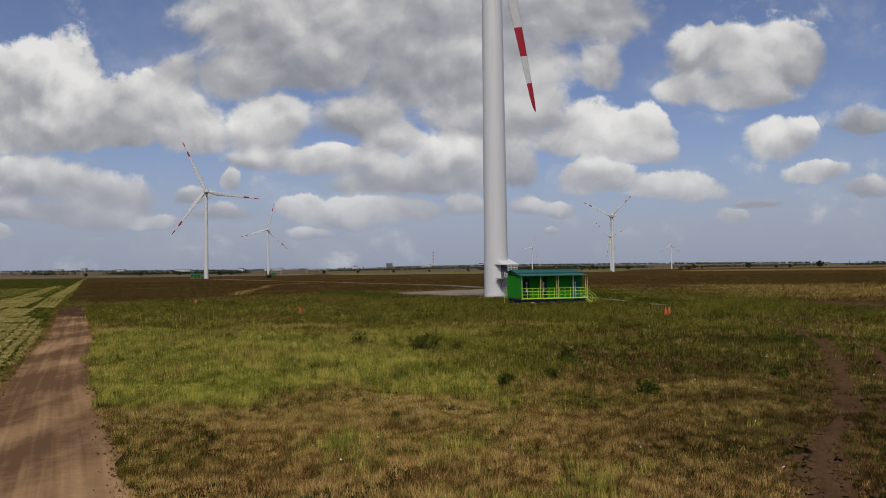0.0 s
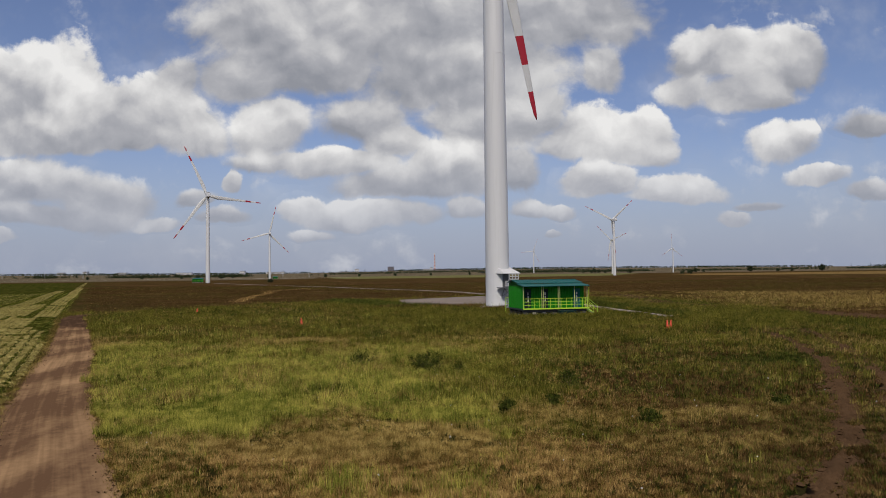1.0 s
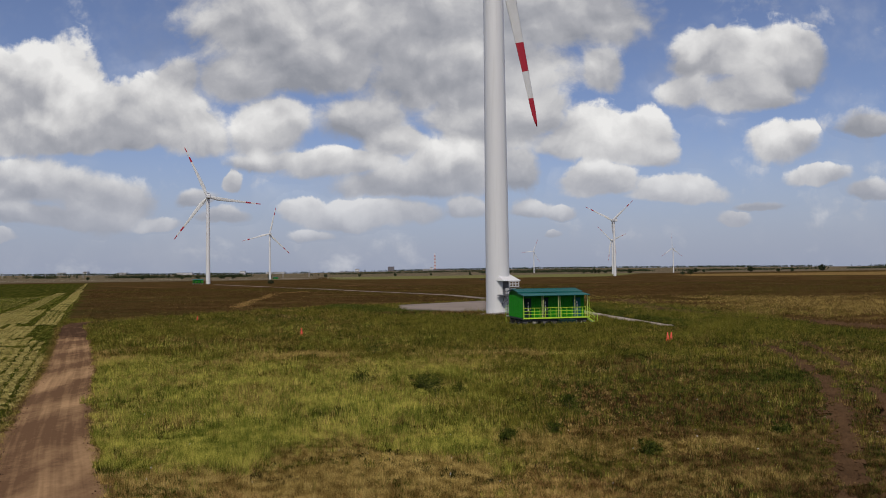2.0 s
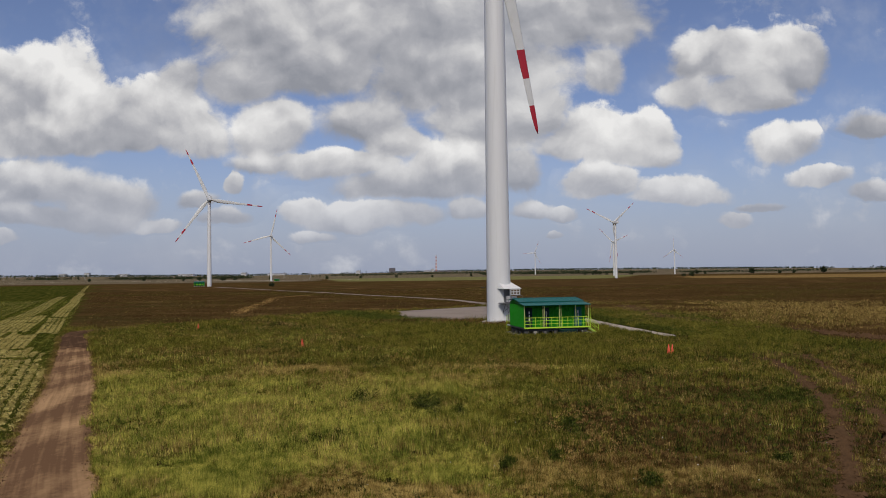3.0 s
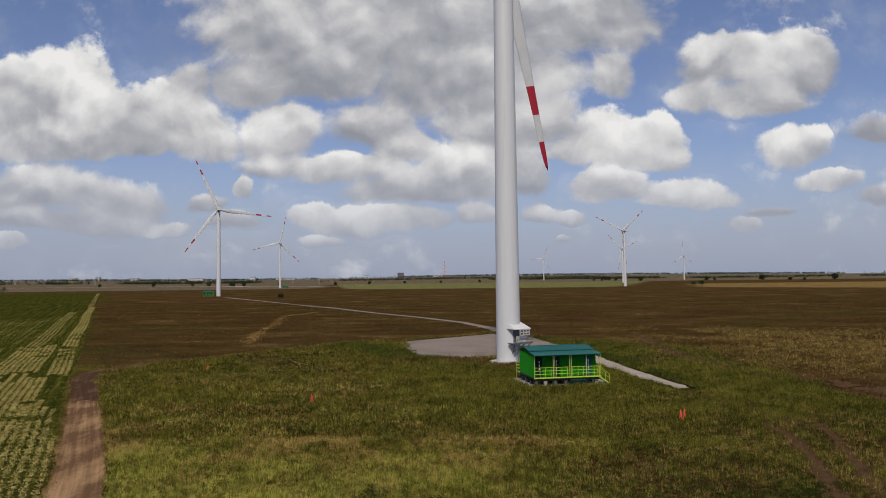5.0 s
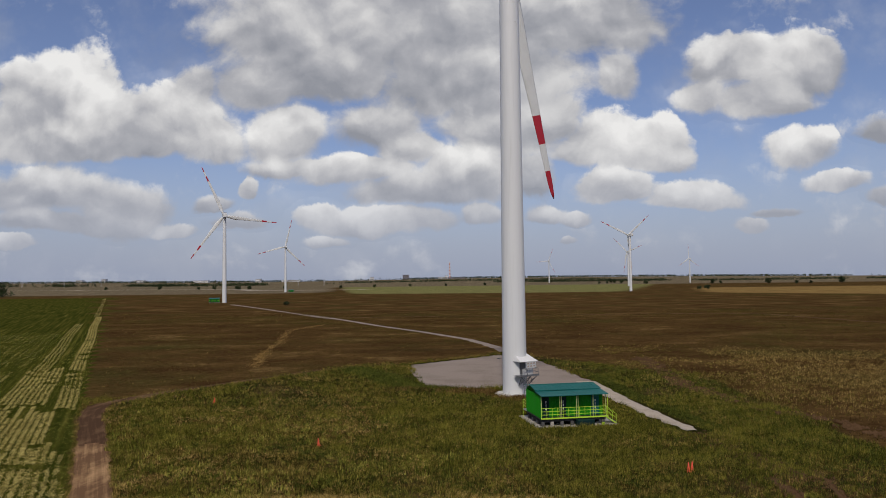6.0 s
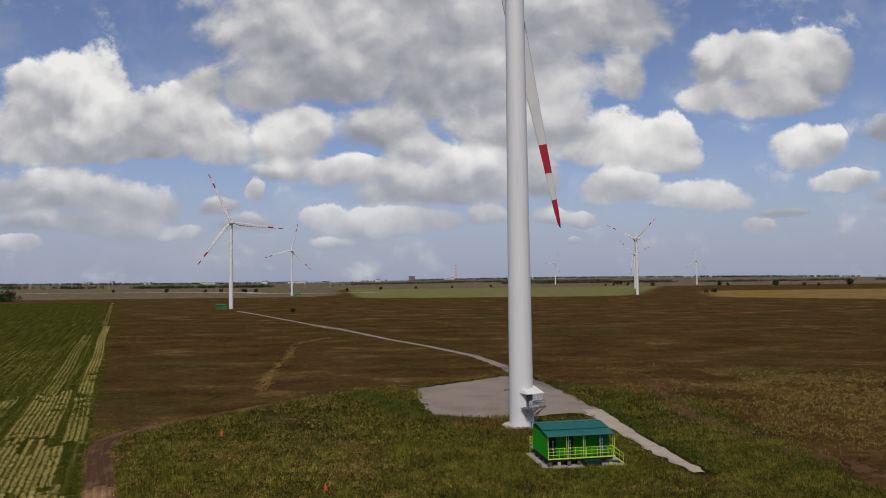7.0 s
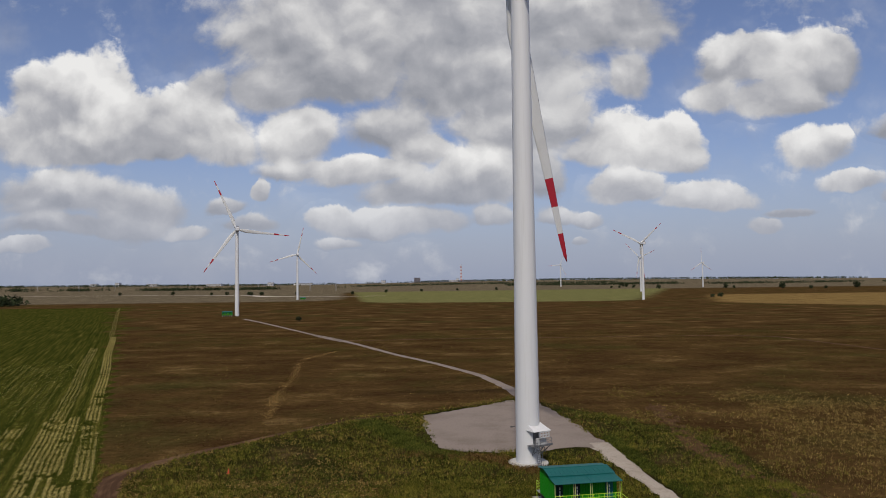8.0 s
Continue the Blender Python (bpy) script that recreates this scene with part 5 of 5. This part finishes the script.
# weed clumps in the plot
for i, (bx, by, bw, bh) in enumerate([(-5.4, 45, 1.5, 0.9), (-1.9, 43, 1.2, 0.8), (-0.6, 40.6, 2.0, 1.1), (-1.4, 42.2, 1.2, 1.2), (0.6, 40.2, 1.1, 0.8), (2.3, 30, 0.7, 0.5), (4.3, 31, 0.7, 0.45),
                                      (7.3, 27.6, 0.9, 0.5), (5.8, 36, 1.1, 0.8), (-6.5, 62, 2.2, 0.9), (13.5, 30.5, 0.8, 0.45)]):
    t = thing("weed_clump", pose(bx, by, 0), "dark green bushy weed clump among the grass", "weed", "weed clumps in the grass")
    h = np.random.default_rng(300 + i)
    c = lump_list(h, bh, bw, 14, 0.1)
    bm = bmesh.new()
    for q in c[:8]:
        rod(bm, (0, 0, -0.03), q, 0.012, 4, 0.005)
    part("stems", bm, M_BARK, t)
    crown = triangles("leaves", leaf_cloud(c, np.full((14, 3), 0.2 * bw), 60, 0.035, 310 + i), M_WEED, "", "")
    del crown["kind"]
    crown.parent = t


def woods(name, line, depth, count, height, seed, label, leaf=1.1):
    """A far wood along a line: uneven crowns of loose leaf triangles, one mesh."""
    h = np.random.default_rng(seed)
    p = np.array(line, float)
    run = np.r_[0, np.cumsum(np.hypot(*np.diff(p, axis=0).T))]
    s = h.random(count) * run[-1]
    x = np.interp(s, run, p[:, 0]) + h.normal(0, depth * 0.3, count)
    y = np.interp(s, run, p[:, 1]) + h.normal(0, depth, count)
    keep = (value_noise(x, y, 260, 0) > 0.38) | (y < 1200)
    x, y = x[keep], y[keep]
    tall = height * (0.6 + 0.6 * h.random(len(x)))
    z = relief(x, y) + tall * 0.5
    rad = np.stack([tall * 0.42, tall * 0.42, tall * 0.52], 1)
    return triangles(name, leaf_cloud(np.stack([x, y, z], 1), rad, 20, leaf * 1.2 * tall / 10, seed + 1), M_LEAF, label, "woods")


woods("woods", [(-890, 985), (-790, 1020), (-700, 1045)], 14, 420, 14, 500, "dark dense wood at the field's far corner")
woods("woods", [(-2350, 2750), (-1950, 2950), (-1900, 2960)], 40, 220, 15, 502, "dark wood on the far plain")
woods("woods", [(-1780, 3000), (-1300, 3050), (-850, 3150), (-620, 3200)], 45, 1100, 12, 504, "long dark shelter belt on the far plain")
woods("woods", [(-600, 3500), (0, 3700), (700, 3600)], 60, 1000, 9, 506, "long shelter belts on the far plain")
woods("woods", [(150, 3300), (500, 3250), (900, 3200)], 40, 800, 10, 508, "dark shelter belt on the far plain")
woods("woods", [(1000, 3100), (1500, 3000), (2300, 2800)], 50, 1300, 8, 510, "low dark woods on the far plain")
woods("woods", [(-3300, 3600), (-1500, 4500), (0, 4720), (1500, 4520), (3300, 3600)], 60, 4200, 11, 512, "wooded skyline at the horizon")
woods("woods", [(-3000, 3300), (-1500, 4000), (0, 4300), (1500, 4050), (3000, 3300)], 90, 1300, 8, 514, "scattered far woods below the horizon")


# ---- power station on the horizon ----
def banded_chimney(x, y, z, height):
    t = thing("chimney", pose(x, y, z), "tall power station chimney banded red and white", "chimney")
    n = 11
    for k in range(n):
        r0, r1 = 5.4 - 2.2 * k / n, 5.4 - 2.2 * (k + 1) / n
        part("band", lathe([(r0, height * k / n), (r1, height * (k + 1) / n)], 20), M_CHIMNEY if k % 2 else M_PALE, t)


def far_block(x, y, z, wide, deep, tall, mat, label, rows=4, cols=6):
    t = thing("far_building", pose(x, y, z), label, "building", "buildings on the horizon")
    part("wall", a_box(-wide / 2, wide / 2, -deep / 2, deep / 2, -5, tall), mat, t)
    part("roof", a_box(-wide / 2 - 0.5, wide / 2 + 0.5, -deep / 2 - 0.5, deep / 2 + 0.5, tall, tall + 1.0), M_BRICK, t)
    for i in range(rows):
        part("window_row", a_box(-wide / 2 * 0.92, wide / 2 * 0.92, -deep / 2 - 0.15, -deep / 2 - 0.02, tall * (i + 0.45) / rows, tall * (i + 0.75) / rows), M_DARK, t)


banded_chimney(-96, 4480, 22, 112)
far_block(-375, 4480, 22, 38, 30, 32, M_BRICK, "dark block of a power station on the horizon", 5)
far_block(-150, 4470, 22, 40, 30, 14, M_PALE, "white hall of a power station on the horizon", 2)
far_block(-60, 4490, 22, 120, 30, 12, M_BRICK, "long low hall of a power station on the horizon", 2)
far_block(-118, 4460, 22, 18, 20, 24, M_PALE, "white tower block of a power station on the horizon", 3)
for i, (bx, bw, bh) in enumerate(((-2350, 40, 16), (-2200, 26, 22), (-1980, 60, 14), (-1600, 90, 12), (-1250, 30, 18), (-1050, 110, 10), (-560, 24, 18))):
    far_block(bx, 4250, float(relief(bx, 4250)), bw, 30, bh, M_PALE, "pale distant building on the horizon", 2)


def pylon(x, y, height):
    t = thing("power_pylon", pose(x, y, float(relief(x, y))), "thin steel power pylon on the far plain", "pylon", "power pylons")
    bm = bmesh.new()
    for sx in (-1, 1):
        rod(bm, (sx * 2.4, 0, 0), (sx * 0.4, 0, height), 0.35, 4)
    part("mast", bm, M_STEEL, t)
    for k, half in ((0.72, 6), (0.84, 5), (0.95, 4)):
        part("crossarm", a_rod((-half, 0, height * k), (half, 0, height * k), 0.3, 4), M_STEEL, t)


for i, (px, py) in enumerate(((-1850, 2900), (-1700, 2950), (-1560, 2990), (-1420, 3040), (-640, 2700), (-560, 2800), (-1000, 3200))):
    pylon(px, py, 26)
